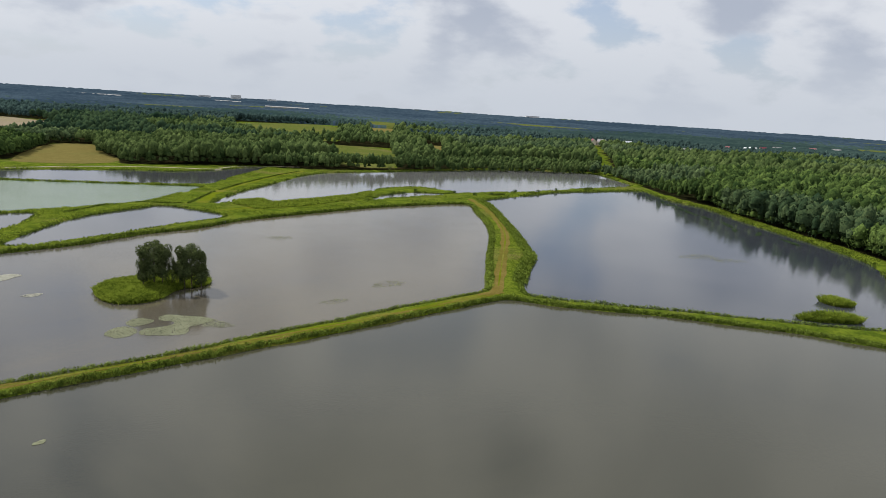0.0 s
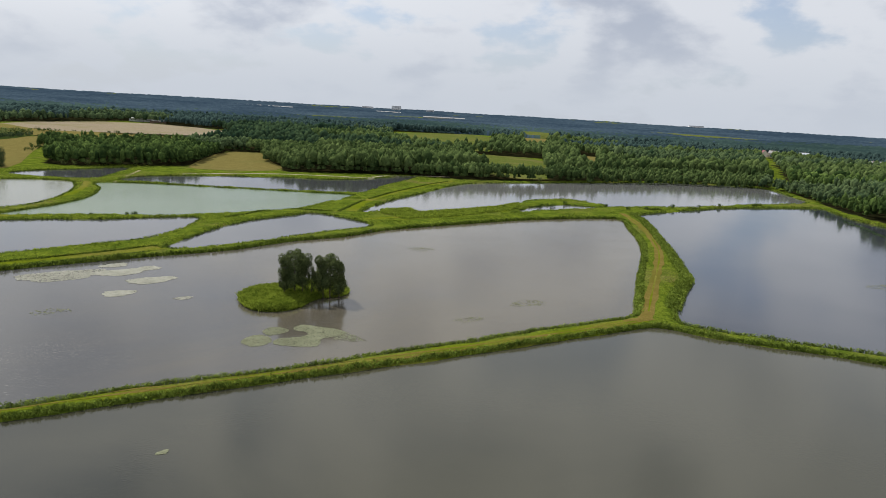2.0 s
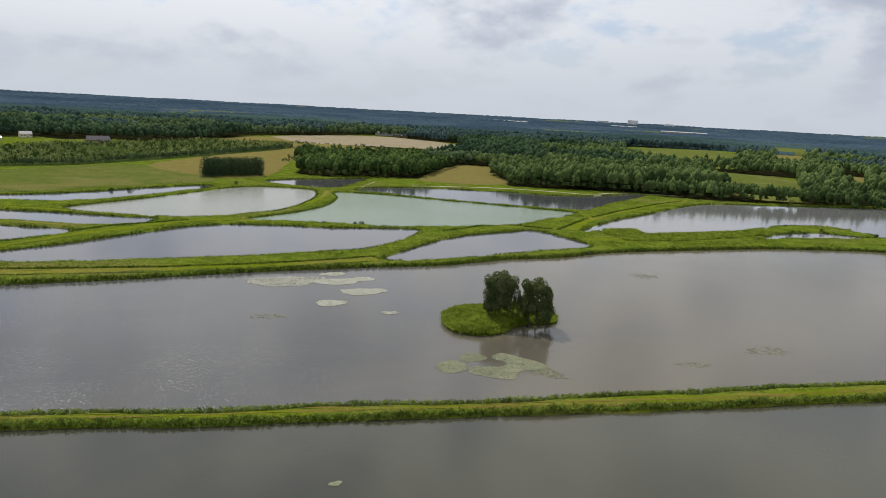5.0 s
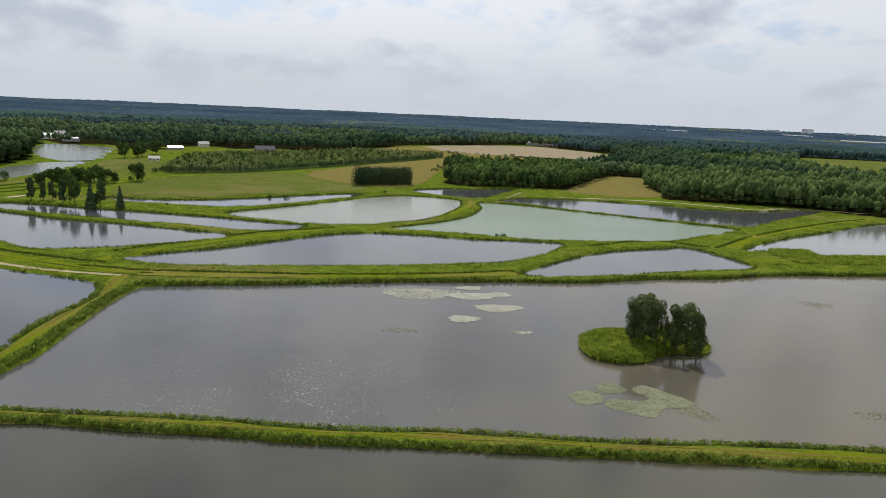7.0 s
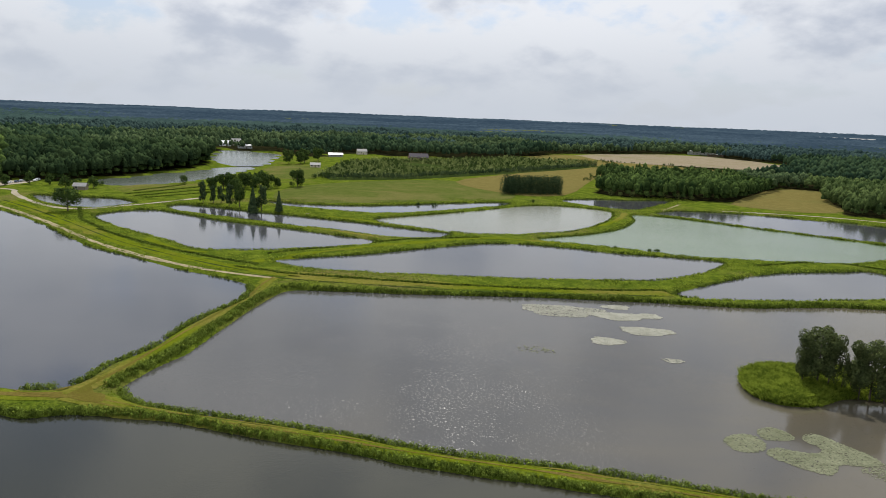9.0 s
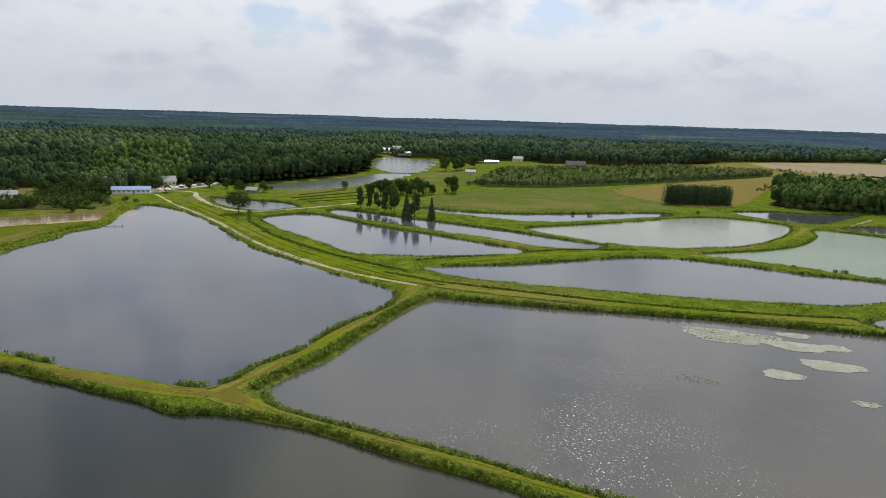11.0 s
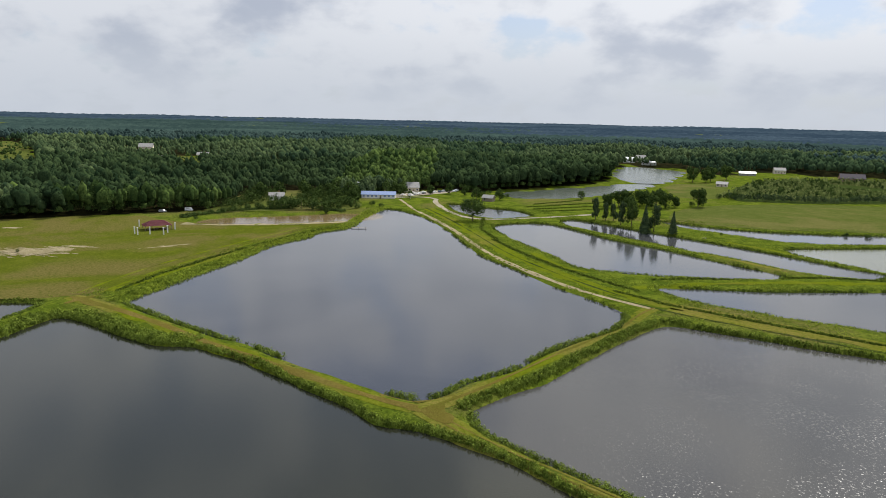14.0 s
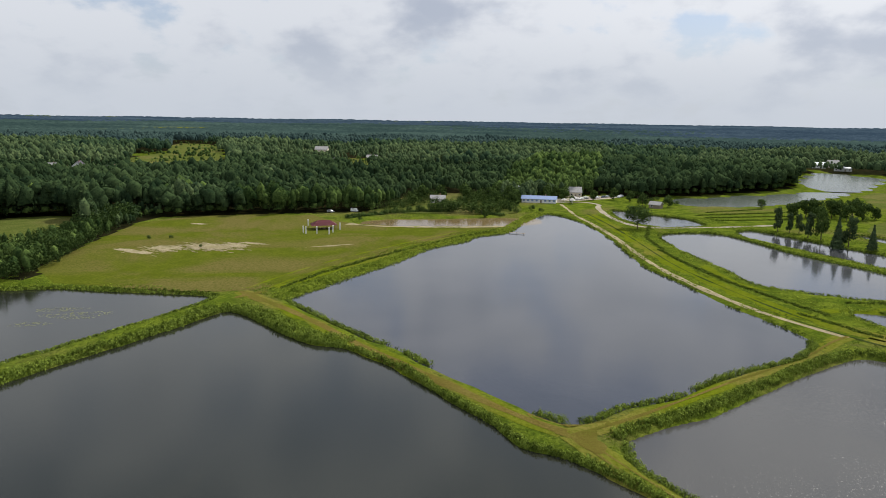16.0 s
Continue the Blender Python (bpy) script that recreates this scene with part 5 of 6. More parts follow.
def far_canopy():
    """The forest from a mile off to the horizon: one bumpy canopy."""
    r = np.random.default_rng(90)
    yaws = np.radians(np.linspace(-48, 150, 1050))
    rad = 1600 * (4880 / 1600) ** np.linspace(0, 1, 90)
    a, q = np.meshgrid(yaws, rad)
    a = a + r.normal(0, 0.0004, a.shape)
    q = q * (1 + r.normal(0, 0.002, q.shape))
    x, y = -np.sin(a) * q, 30 + np.cos(a) * q
    z = rise(x, y) + 12 + 2.5 * wobble(x, y, 160.0, 91) + r.uniform(-2.6, 2.4, a.shape)
    glade = (wobble(x, y, 190.0, 92) > 0.85) | (wobble(x, y, 110.0, 96) > 1.0)
    z = np.where(glade & (q < 4300), rise(x, y) + 8.0, z)
    z[0] = rise(x[0], y[0])
    k = np.arange(a.size).reshape(a.shape)
    f = np.stack([k[:-1, :-1], k[1:, :-1], k[1:, 1:], k[:-1, 1:]], -1).reshape(-1, 4)
    tint = np.clip(0.35 + 0.30 * wobble(x, y, 300.0, 93) + 0.28 * wobble(x, y, 75.0, 95) + r.normal(0, 0.16, a.shape), 0, 1)
    tint = np.where(glade, 1.0, tint)
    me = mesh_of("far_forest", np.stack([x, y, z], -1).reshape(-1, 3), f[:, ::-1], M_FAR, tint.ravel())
    me.materials.append(M_HAZE)
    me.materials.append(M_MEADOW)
    # distance and bearing decide which haze tint each face takes
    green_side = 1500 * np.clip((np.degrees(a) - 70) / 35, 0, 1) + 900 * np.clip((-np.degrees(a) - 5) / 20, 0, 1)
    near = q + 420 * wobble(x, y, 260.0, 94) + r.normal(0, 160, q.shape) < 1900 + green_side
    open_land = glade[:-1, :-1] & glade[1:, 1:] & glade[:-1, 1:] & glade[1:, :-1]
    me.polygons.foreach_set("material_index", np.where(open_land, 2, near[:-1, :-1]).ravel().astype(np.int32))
    tagged(new("far_forest", me), "endless forest reaching to the horizon, tinted with blue haze", "forest", kind="stuff")


far_canopy()


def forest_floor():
    """Under the woods the ground is leaf litter instead of grass, with tree shade darkened into its colour."""
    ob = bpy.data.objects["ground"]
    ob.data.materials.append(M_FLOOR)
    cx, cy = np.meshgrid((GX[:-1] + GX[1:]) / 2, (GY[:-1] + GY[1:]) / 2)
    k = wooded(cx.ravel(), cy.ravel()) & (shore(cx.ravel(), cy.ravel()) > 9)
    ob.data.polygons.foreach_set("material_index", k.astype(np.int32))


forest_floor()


# ---- single trees and shrubs ----
def limb(points, radii, sides=7):
    """A tapering bent tube."""
    bm = bmesh.new()
    rings = []
    for p, q in zip(points, radii):
        rings.append([bm.verts.new((p[0] + q * math.cos(6.2832 * k / sides), p[1] + q * math.sin(6.2832 * k / sides), p[2])) for k in range(sides)])
    for a, b in zip(rings, rings[1:]):
        for k in range(sides):
            bm.faces.new((a[k], a[(k + 1) % sides], b[(k + 1) % sides], b[k]))
    bm.faces.new(rings[-1])
    return bm


def tree(name, label, category, kind, tall, n, leaf, mat, seed, trunk=0.18, wide=1.0, clear=0.2, limbs=4):
    """A tree standing at the origin: trunk, limbs and a crown of leaf sprays."""
    r = random.Random(seed)
    top = new(name)
    lean = (r.uniform(-0.3, 0.3), r.uniform(-0.3, 0.3))
    part("trunk", limb([(lean[0] * t * t, lean[1] * t * t, tall * 0.85 * t - 0.3 * (t == 0)) for t in (0, 0.12, 0.35, 0.65, 1)], [trunk * q for q in (1.35, 1, 0.8, 0.5, 0.15)]), M_BARK, top)
    for k in range(limbs):
        a, z = r.uniform(0, 6.28), tall * r.uniform(clear + 0.05, 0.6)
        l = tall * wide * r.uniform(0.16, 0.26)
        part("limb", limb([(l * t * math.cos(a), l * t * math.sin(a), z + l * 0.7 * t) for t in (0, 0.4, 1)], [trunk * q for q in (0.45, 0.3, 0.1)], 5), M_BARK, top)
    v = crown_shape(kind, n, leaf, seed)
    v = v * [tall * wide, tall * wide, tall]
    g = np.random.default_rng(seed)
    crown = new("crown", mesh_of("crown", v, np.arange(len(v)).reshape(-1, 3), mat, np.repeat(np.clip(g.normal(0.45, 0.18, n), 0, 1), 3)))
    crown.parent = top
    return tagged(top, label, category)


def plant(source, places, group, tall=1.0, seed=1):
    """The source at the first place, copies at the others, each turned and sized a little differently."""
    r = random.Random(seed)
    made = []
    for k, (x, y, s) in enumerate(places):
        m = pose(x, y, float(height(x, y)) - 0.05, 0, 0, r.uniform(0, 360))
        ob = source if k == 0 else copy_thing(source, m)
        if k == 0:
            ob.matrix_basis = m
        ob.scale = (s, s, s)
        made.append(tagged(ob, group=group))
    return made


GROUP = "trees on the island"
plant(tree("tree", "tall round-crowned birch on the small reed island", "tree", "oval", 13.6, 9000, 0.018, M_BIRCH, 301, 0.2, 1.12, 0.12), [(-73.2, 190.6, 1.0), (-63.9, 193.8, 1.0)], GROUP, seed=3)
plant(tree("tree", "slender leafy tree on the small reed island", "tree", "birch", 11.0, 2600, 0.022, M_BIRCH, 302, 0.16, 0.6, 0.1), [(-75.4, 188.6, 0.9), (-71.0, 190.8, 0.94), (-65.4, 192.4, 0.9), (-61.6, 195.0, 0.88)], GROUP, seed=4)
plant(tree("tree", "thin young tree between the island's birches", "tree", "birch", 9.6, 1300, 0.026, M_BIRCH, 303, 0.1, 0.55, 0.1, 3), [(-69.0, 192.5, 1.0), (-67.8, 193.5, 0.85)], GROUP, seed=5)
GROUP = "row of dark trees at the pond"
plant(tree("tree", "dark narrow tree with a bare stem beside the pond", "tree", "tall", 13.0, 1100, 0.042, M_PINE, 311, 0.2, 0.74, 0.2), [(-397, 161, 1.02), (-395, 166, 0.82), (-394, 170, 0.8), (-381, 170, 1.0), (-360, 180, 1.12)], GROUP, seed=6)
plant(tree("tree", "leafy green tree in the dark row", "tree", "broad", 15.0, 1200, 0.042, M_LEAF, 312, 0.2, 0.56, 0.25), [(-376, 174, 1.05)], GROUP, seed=7)
plant(tree("tree", "dark spruce at the pond's edge", "tree", "spruce", 13.0, 1100, 0.042, M_PINE, 313, 0.16, 0.95, 0.05, 0), [(-351, 186, 0.88), (-359, 175, 1.12)], GROUP, seed=8)
plant(tree("tree", "lone spreading tree beside the gravel road", "tree", "broad", 12.5, 1500, 0.036, M_LEAF, 314, 0.3, 1.3, 0.18), [(-389, 93, 1.0)], "", seed=9)
GROUP = "trees by the farmyard"
plant(tree("tree", "round dark broadleaf tree beside the farmyard", "tree", "broad", 13.5, 900, 0.056, M_LEAF, 315, 0.28, 1.0, 0.15), [(-452, 184, 0.72), (-458, 193, 0.85), (-447, 196, 0.66), (-459, 207, 0.85), (-451, 212, 0.72), (-455, 222, 0.8), (-470, 222, 0.82), (-464, 200, 0.8), (-469, 212, 0.75), (-464, 247, 0.95), (-459, 230, 0.55), (-653, 323, 1.1), (-652, 335, 0.95), (-665, 345, 1.1), (-690, 372, 1.1)], GROUP, seed=10)
GROUP = "shrubs on the banks"
bush = tree("shrub", "rounded green shrub on the bank", "shrub", "bush", 3.0, 260, 0.075, M_LEAF, 316, 0.06, 1.1, 0.05, 2)
plant(bush, [(-500, 180, 2.2), (-476, 192, 1.3), (-470, 200, 1.2), (-462, 205, 1.4), (-456, 212, 1.3), (-452, 222, 1.2), (-460, 230, 1.4), (-466, 244, 1.3), (-482, 240, 1.2), (-490, 228, 1.4), (-448, 198, 1.0), (-194, 288, 0.75), (-192, 290, 0.95), (-182, 296, 0.5), (-205, 279, 0.5), (-340, 328, 0.9), (-337, 352, 0.9), (-357, 277, 0.9), (-352, 286, 1.1), (-464, 249, 1.3), (-510, 290, 1.6), (-515, 284, 1.5), (-350, 210, 0.5), (-318, 227, 0.45),
             (-392, -52, 0.8), (-401, -46, 1.0), (-407, -41, 1.1), (-412, -36, 1.3), (-418, -30, 1.4), (-422, -24, 1.6), (-424, -18, 1.9), (-423, -12, 2.2), (-426, -6, 2.4), (-425, -1, 2.5), (-424, 5, 2.4), (-422, 11, 2.2), (-428, 15, 2.3), (-424, 20, 1.6), (-432, 30, 1.2), (-440, 44, 1.0), (-447, 38, 1.2), (-520, 118, 1.2), (-500, 128, 1.1), (-505, 112, 1.6), (-498, 105, 1.1),
             (-385, -56, 0.9), (-382, -48, 0.7), (33, 448, 0.9), (44, 457, 0.8), (62, 478, 1.0), (80, 491, 0.8), (96, 508, 0.9), (20, 462, 0.8), (-12, 440, 1.1), (-20, 430, 0.9), (-5, 455, 0.8), (-290, -88, 0.5), (-302, -118, 0.7), (-306, -110, 0.6)], GROUP, seed=11)
yards = tree("tree", "loose leafy tree behind the brown pond", "tree", "broad", 9.0, 420, 0.072, M_LEAF, 317, 0.16, 0.95, 0.15, 3)
plant(yards, [(-436, -12, 0.8), (-446, 4, 0.75), (-438, 12, 0.8), (-448, -34, 0.9), (-478, -34, 1.3), (-490, -24, 1.2), (-462, -4, 0.7), (-492, -6, 1.1), (-470, 12, 0.9), (-506, -10, 1.2), (-455, 14, 0.8), (-484, 4, 1.1), (-478, 22, 1.5), (-470, 14, 1.2), (-462, 26, 1.0), (-495, 62, 0.6), (-512, 100, 0.9), (-457, 27, 1.25), (-515, 51, 1.1), (-519, 57, 1.0), (-490, 106, 1.0), (-486, 121, 0.95), (-500, 30, 0.9), (-508, 20, 1.2), (-478, 15, 1.0), (-505, 57, 1.0), (-512, 46, 1.2), (-514, 76, 0.9), (-520, 90, 1.0), (-540, 108, 1.2), (-489, 20, 1.1), (-504, 12, 1.3), (-487, 8, 1.2), (-500, 46, 0.9), (-518, 58, 1.1)], "trees behind the brown pond", seed=12)
plant(tree("tree", "big dark broad tree beside the inn", "tree", "broad", 11.5, 1500, 0.044, M_LEAF, 319, 0.3, 0.95, 0.1), [(-455, 27, 1.0), (-437, 26, 0.35), (-413, 14, 0.45)], "trees beside the inn", seed=14)


pale_bush = tree("shrub", "pale grey-green willow shrub at the wood's foot", "shrub", "bush", 5.0, 300, 0.06, M_YOUNG, 318, 0.08, 1.0, 0.05, 2)
plant(pale_bush, [(-338, 450, 1.0), (-333, 462, 0.9), (-326, 468, 1.2), (-345, 446, 0.8), (-318, 476, 1.0), (-309, 480, 0.8), (-352, 444, 1.0), (-30, 594, 0.8), (10, 626, 0.9), (40, 655, 0.7)], "willow shrubs at the wood", seed=13)


def block_of_firs():
    r = np.random.default_rng(320)
    x, y = np.meshgrid(np.arange(-410, -360, 3.6), np.arange(355, 430, 3.6))
    x, y = x.ravel() + r.uniform(-0.8, 0.8, x.size), y.ravel() + r.uniform(-0.8, 0.8, x.size)
    k = inside(x, y, [(-379, 362), (-366, 408), (-384, 420), (-400, 384)])
    wood("fir_plantation", "dense dark rectangular block of young firs", x[k], y[k], 11.8 + r.normal(0, 0.5, int(k.sum())), ("column", "column", "spruce"), 300, 0.034, M_PINE, 321, 1.0, 0.12, 0.08)
    x, y = np.meshgrid(np.arange(-720, -480, 6.5), np.arange(270, 740, 5.2))
    x, y = x.ravel() + r.uniform(-0.9, 0.9, x.size), y.ravel() + r.uniform(-0.9, 0.9, x.size)
    k = inside(x, y, NURSERY) & (wobble(x, y, 30.0, 322) > -0.9)
    x, y = x[k], y[k]
    front = distance(x, y, np.array([(-502, 280), (-488, 351), (-518, 492), (-565, 660)], float), False) < 12
    pale = ~front & (r.uniform(0, 1, len(x)) < 0.55)
    green = ~front & ~pale
    wood("nursery_trees", "rows of pale young nursery trees", x[pale], y[pale], r.uniform(3.2, 5.2, int(pale.sum())), ("bush", "tall", "broad"), 30, 0.15, M_YOUNG, 323, 0.95)
    wood("nursery_trees", "darker green nursery trees between pale ones", x[green], y[green], r.uniform(3.0, 5.0, int(green.sum())), ("bush", "broad"), 30, 0.15, M_LEAF, 326, 0.9, 0.2, 0.25)
    wood("nursery_hedge", "darker row of close young trees along the nursery", x[front], y[front], r.uniform(4.5, 6.5, int(front.sum())), ("bush", "broad"), 90, 0.10, M_PINE, 324)
    x, y = r.uniform(-800, -330, 3000), r.uniform(400, 860, 3000)
    lines = (np.array([(-716, 668), (-640, 757), (-590, 793), (-496, 798)], float), np.array([(-584, 684), (-520, 642), (-480, 570), (-432, 500)], float), np.array([(-640, 760), (-560, 690)], float), np.array([(-470, 385), (-430, 369), (-385, 366)], float))
    k = np.zeros(x.shape, bool)
    for l in lines:
        k |= distance(x, y, l, False) < 5
    wood("hedge", "low hedges of scattered shrubs between fields", x[k], y[k], r.uniform(2.0, 5.0, int(k.sum())), ("bush", "broad"), 60, 0.11, M_LEAF, 325)


block_of_firs()


def field_hedge():
    """The thick tree hedge between the mown field and the side field."""
    r = np.random.default_rng(330)
    x, y = np.meshgrid(np.arange(-372, -205, 3.4), np.arange(-180, -100, 3.4))
    x, y = x.ravel() + r.uniform(-1.2, 1.2, x.size), y.ravel() + r.uniform(-1.2, 1.2, x.size)
    k = inside(x, y, [(-214, -116), (-242, -116), (-295, -138), (-336, -152), (-366, -157), (-330, -172), (-311, -163), (-271, -149), (-250, -146), (-214, -140)])
    x, y = x[k], y[k]
    wood("hedge", "thick dark hedge of trees and shrubs along the mown field", x, y, r.uniform(4.0, 8.5, len(x)) * (1 + 0.25 * wobble(x, y, 9.0, 331)), ("broad", "bush", "broad", "tall"), 190, 0.05, M_LEAF, 332, 0.95, 0.2, 0.2)


field_hedge()


# ---- buildings ----
def gable(bm, l, w, z, h, over=0.5, thick=0.18):
    """A pitched roof with overhang; the ridge runs along x."""
    x, y = l / 2 + over, w / 2 + over
    drop = over * h / (w / 2)
    for s in (-1, 1):
        pts = [(-x, s * y, z - drop), (x, s * y, z - drop), (x, 0, z + h), (-x, 0, z + h)]
        lo = [bm.verts.new(p) for p in pts]
        hi = [bm.verts.new((p[0], p[1], p[2] + thick)) for p in pts]
        for q in (hi, lo[::-1]):
            bm.faces.new(q)
        for k in range(4):
            bm.faces.new((lo[k], lo[(k + 1) % 4], hi[(k + 1) % 4], hi[k]))
    bmesh.ops.recalc_face_normals(bm, faces=bm.faces)
    return bm


def walls(l, w, h, peak):
    bm = box(bmesh.new(), -l / 2, -w / 2, -0.3, l / 2, w / 2, h)
    for s in (-1, 1):
        t = [bm.verts.new((s * (l / 2 - d), yy, zz)) for d in (0.0, 0.25) for yy, zz in ((-w / 2, h), (w / 2, h), (0, h + peak))]
        bm.faces.new(t[:3])
        bm.faces.new(t[3:][::-1])
        for a, b in ((0, 1), (1, 2), (2, 0)):
            bm.faces.new((t[a], t[b], t[b + 3], t[a + 3]))
    return bm


def house(label, x, y, turn, l, w, h, peak, wall, roof, category="house", windows=4, chimney=True, group="", glass=None):
    """A pitched-roof building: walls, roof, chimney, door and framed windows on both long sides."""
    top = new("house" if category == "house" else category.replace(" ", "_"))
    part("wall", walls(l, w, h, peak), wall, top)
    part("roof", gable(bmesh.new(), l, w, h, peak), roof, top)
    if chimney:
        part("chimney", box(bmesh.new(), l * 0.18 - 0.35, 0.4, h, l * 0.18 + 0.35, 1.1, h + peak + 0.9, 0.04), M_BRICK, top)
    for s in (-1, 1):
        y0 = s * w / 2
        for k in range(windows):
            cx = -l / 2 + l * (k + 0.5) / windows
            if s < 0 and k == windows // 2:
                part("door", box(bmesh.new(), cx - 0.55, y0 - 0.06, 0.0, cx + 0.55, y0 + 0.05, 2.05, 0.02), M_TIMBER, top)
                continue
            fr = part("window", box(bmesh.new(), cx - 0.75, y0 - 0.05, h * 0.36, cx + 0.75, y0 + 0.05, h * 0.36 + 1.3, 0.02), M_WHITE, top)
            part("pane", box(bmesh.new(), cx - 0.65, y0 - 0.07, h * 0.36 + 0.1, cx + 0.65, y0 + 0.07, h * 0.36 + 1.2), glass or M_GLASS, fr)
    top.matrix_basis = pose(x, y, float(height(x, y)), 0, 0, turn)
    return tagged(top, label, category, group)


house("long white inn with a blue sheet-metal roof", -490, 41, 88, 22, 8, 2.5, 1.7, M_WHITE, M_BLUE, "inn", 8, True, "", M_BLUE)
house("inn annex with a pale grey roof", -532, 63, 95, 11, 9, 3.6, 3.2, M_CREAM, M_GREYROOF, windows=4)
house("low white outbuilding with a tin roof", -526, 30, 78, 14, 8, 4.2, 2.6, M_WHITE, M_TIN, windows=3, chimney=False)
house("white shed with a bright roof among trees", -522, 13, 85, 9, 6, 3.6, 2.0, M_WHITE, M_TIN, windows=2, chimney=False)
house("small white garden house behind the brown pond", -468, -22, 100, 9, 6, 2.8, 2.0, M_WHITE, M_GREYROOF, windows=3)
house("small weathered shed between shrubs", -480, 113, 60, 7, 5, 2.4, 1.6, M_TIMBER, M_GREYROOF, "shed", 2, False)
house("long barn with a bright white roof", -752, 424, 70, 16, 8, 2.6, 1.6, M_GREYROOF, M_TIN, "barn", 3, False)
house("pale cottage behind nursery trees", -790, 480, 75, 12, 8, 4.0, 2.6, M_CREAM, M_GREYROOF)
house("low pale cottage in a grassy yard", -615, 333, 60, 9, 7, 2.4, 1.8, M_CREAM, M_GREYROOF, windows=3)
house("dark violet-roofed house among nursery trees", -692, 500, 70, 22, 11, 3.6, 4.0, M_BRICK, M_DARKROOF, windows=6)
house("white-roofed house by the lake", -958, 364, 70, 15, 9, 4.5, 2.6, M_WHITE, M_TIN)
house("cream lakeside house with a grey roof", -978, 386, 100, 14, 10, 4.5, 4.5, M_CREAM, M_GREYROOF)
house("long pale lakeside house", -905, 372, 70, 18, 8, 3.8, 2.2, M_WHITE, M_TIN)
house("long white metal farm hall at the forest", -775, 1160, 38, 38, 16, 6.0, 1.2, M_WHITE, M_WHITE, "farm hall", 6, False)
house("low brick farm building beside the hall", -728, 1140, 38, 26, 10, 3.5, 2.5, M_BRICK, M_GREYROOF, "farm building", 5, False)
house("brick farm shed beside the hall", -815, 1198, 38, 16, 10, 4.5, 3.5, M_BRICK, M_GREYROOF, "farm building", 3, False)
house("white gabled house in the wood", -612, -379, 20, 11, 9, 5.2, 4.2, M_WHITE, M_DARKROOF)
house("grey house beside garden trees", -600, -398, 110, 12, 9, 4.6, 3.4, M_CREAM, M_GREYROOF)
house("tall cream house above the trees", -972, -273, 100, 17, 12, 8.0, 4.0, M_CREAM, M_GREYROOF)
house("cream house among garden trees", -800, -204, 95, 12, 9, 4.2, 2.8, M_CREAM, M_GREYROOF)
house("pale distant house in the wood", -1254, -456, 100, 20, 11, 6.0, 4.0, M_WHITE, M_GREYROOF)
house("pale house rising above the wood", -879, -176, 95, 13, 9, 4.2, 2.8, M_CREAM, M_GREYROOF)
house("white house hidden in garden trees", -714, -79, 95, 12, 9, 4.0, 2.6, M_WHITE, M_GREYROOF)
house("small white house in the clearing", -604, -340, 110, 9, 7, 4.0, 3.0, M_WHITE, M_DARKROOF, windows=3)
# made-up halls for pale far strips of unknown kind, sized to the camera's view
for gx_, gy_, gl in ((-1450, 3010, 330), (-955, 3440, 120), (-566, 2885, 170)):
    house("long pale hall standing in for a far strip", gx_, gy_, 12, gl, 24, 11.0, 2.5, M_GREYROOF, M_GREYROOF, "greenhouse hall", 10, False, "greenhouse halls")
r_v = random.Random(401)
for hx, hy in ((336, 1439), (353, 1437), (387, 1456), (404, 1432), (648, 1515), (683, 1511), (775, 1628), (843, 1699), (449, 1222), (1066, 1834), (720, 1560), (905, 1740), (980, 1790)):
    house("pale village house beyond the forest", hx, hy, r_v.uniform(0, 180), r_v.uniform(14, 22), 10, 8.0, 4.5, r_v.choice((M_WHITE, M_CREAM)), r_v.choice((M_GREYROOF, M_TIN, M_RED)), group="village houses", windows=4)


def slab_block(x, y, turn, l, w, floors):
    """A plain flat-roofed block far off, storey by storey."""
    top = new("apartment_block")
    h = floors * 3.0
    part("wall", box(bmesh.new(), -l / 2, -w / 2, -2, l / 2, w / 2, h, 0.1), M_WHITE, top)
    part("roof", box(bmesh.new(), -l / 2 - 0.3, -w / 2 - 0.3, h, l / 2 + 0.3, w / 2 + 0.3, h + 0.5), M_GREYROOF, top)
    for f in range(0, floors, 2):
        part("window", box(bmesh.new(), -l / 2 + 2, -w / 2 - 0.1, f * 3 + 1.0, l / 2 - 2, w / 2 + 0.1, f * 3 + 2.4), M_GLASS, top)
    top.matrix_basis = pose(x, y, float(height(x, y)), 0, 0, turn)
    return tagged(top, "distant white apartment block above the forest", "apartment block", "blocks on the horizon")


for bx, by, bl, bf in ((-1160, 4350, 60, 11), (-1330, 4300, 70, 7), (-960, 4420, 50, 7), (650, 4500, 90, 7)):
    slab_block(bx, by, 15, bl, 16, bf)


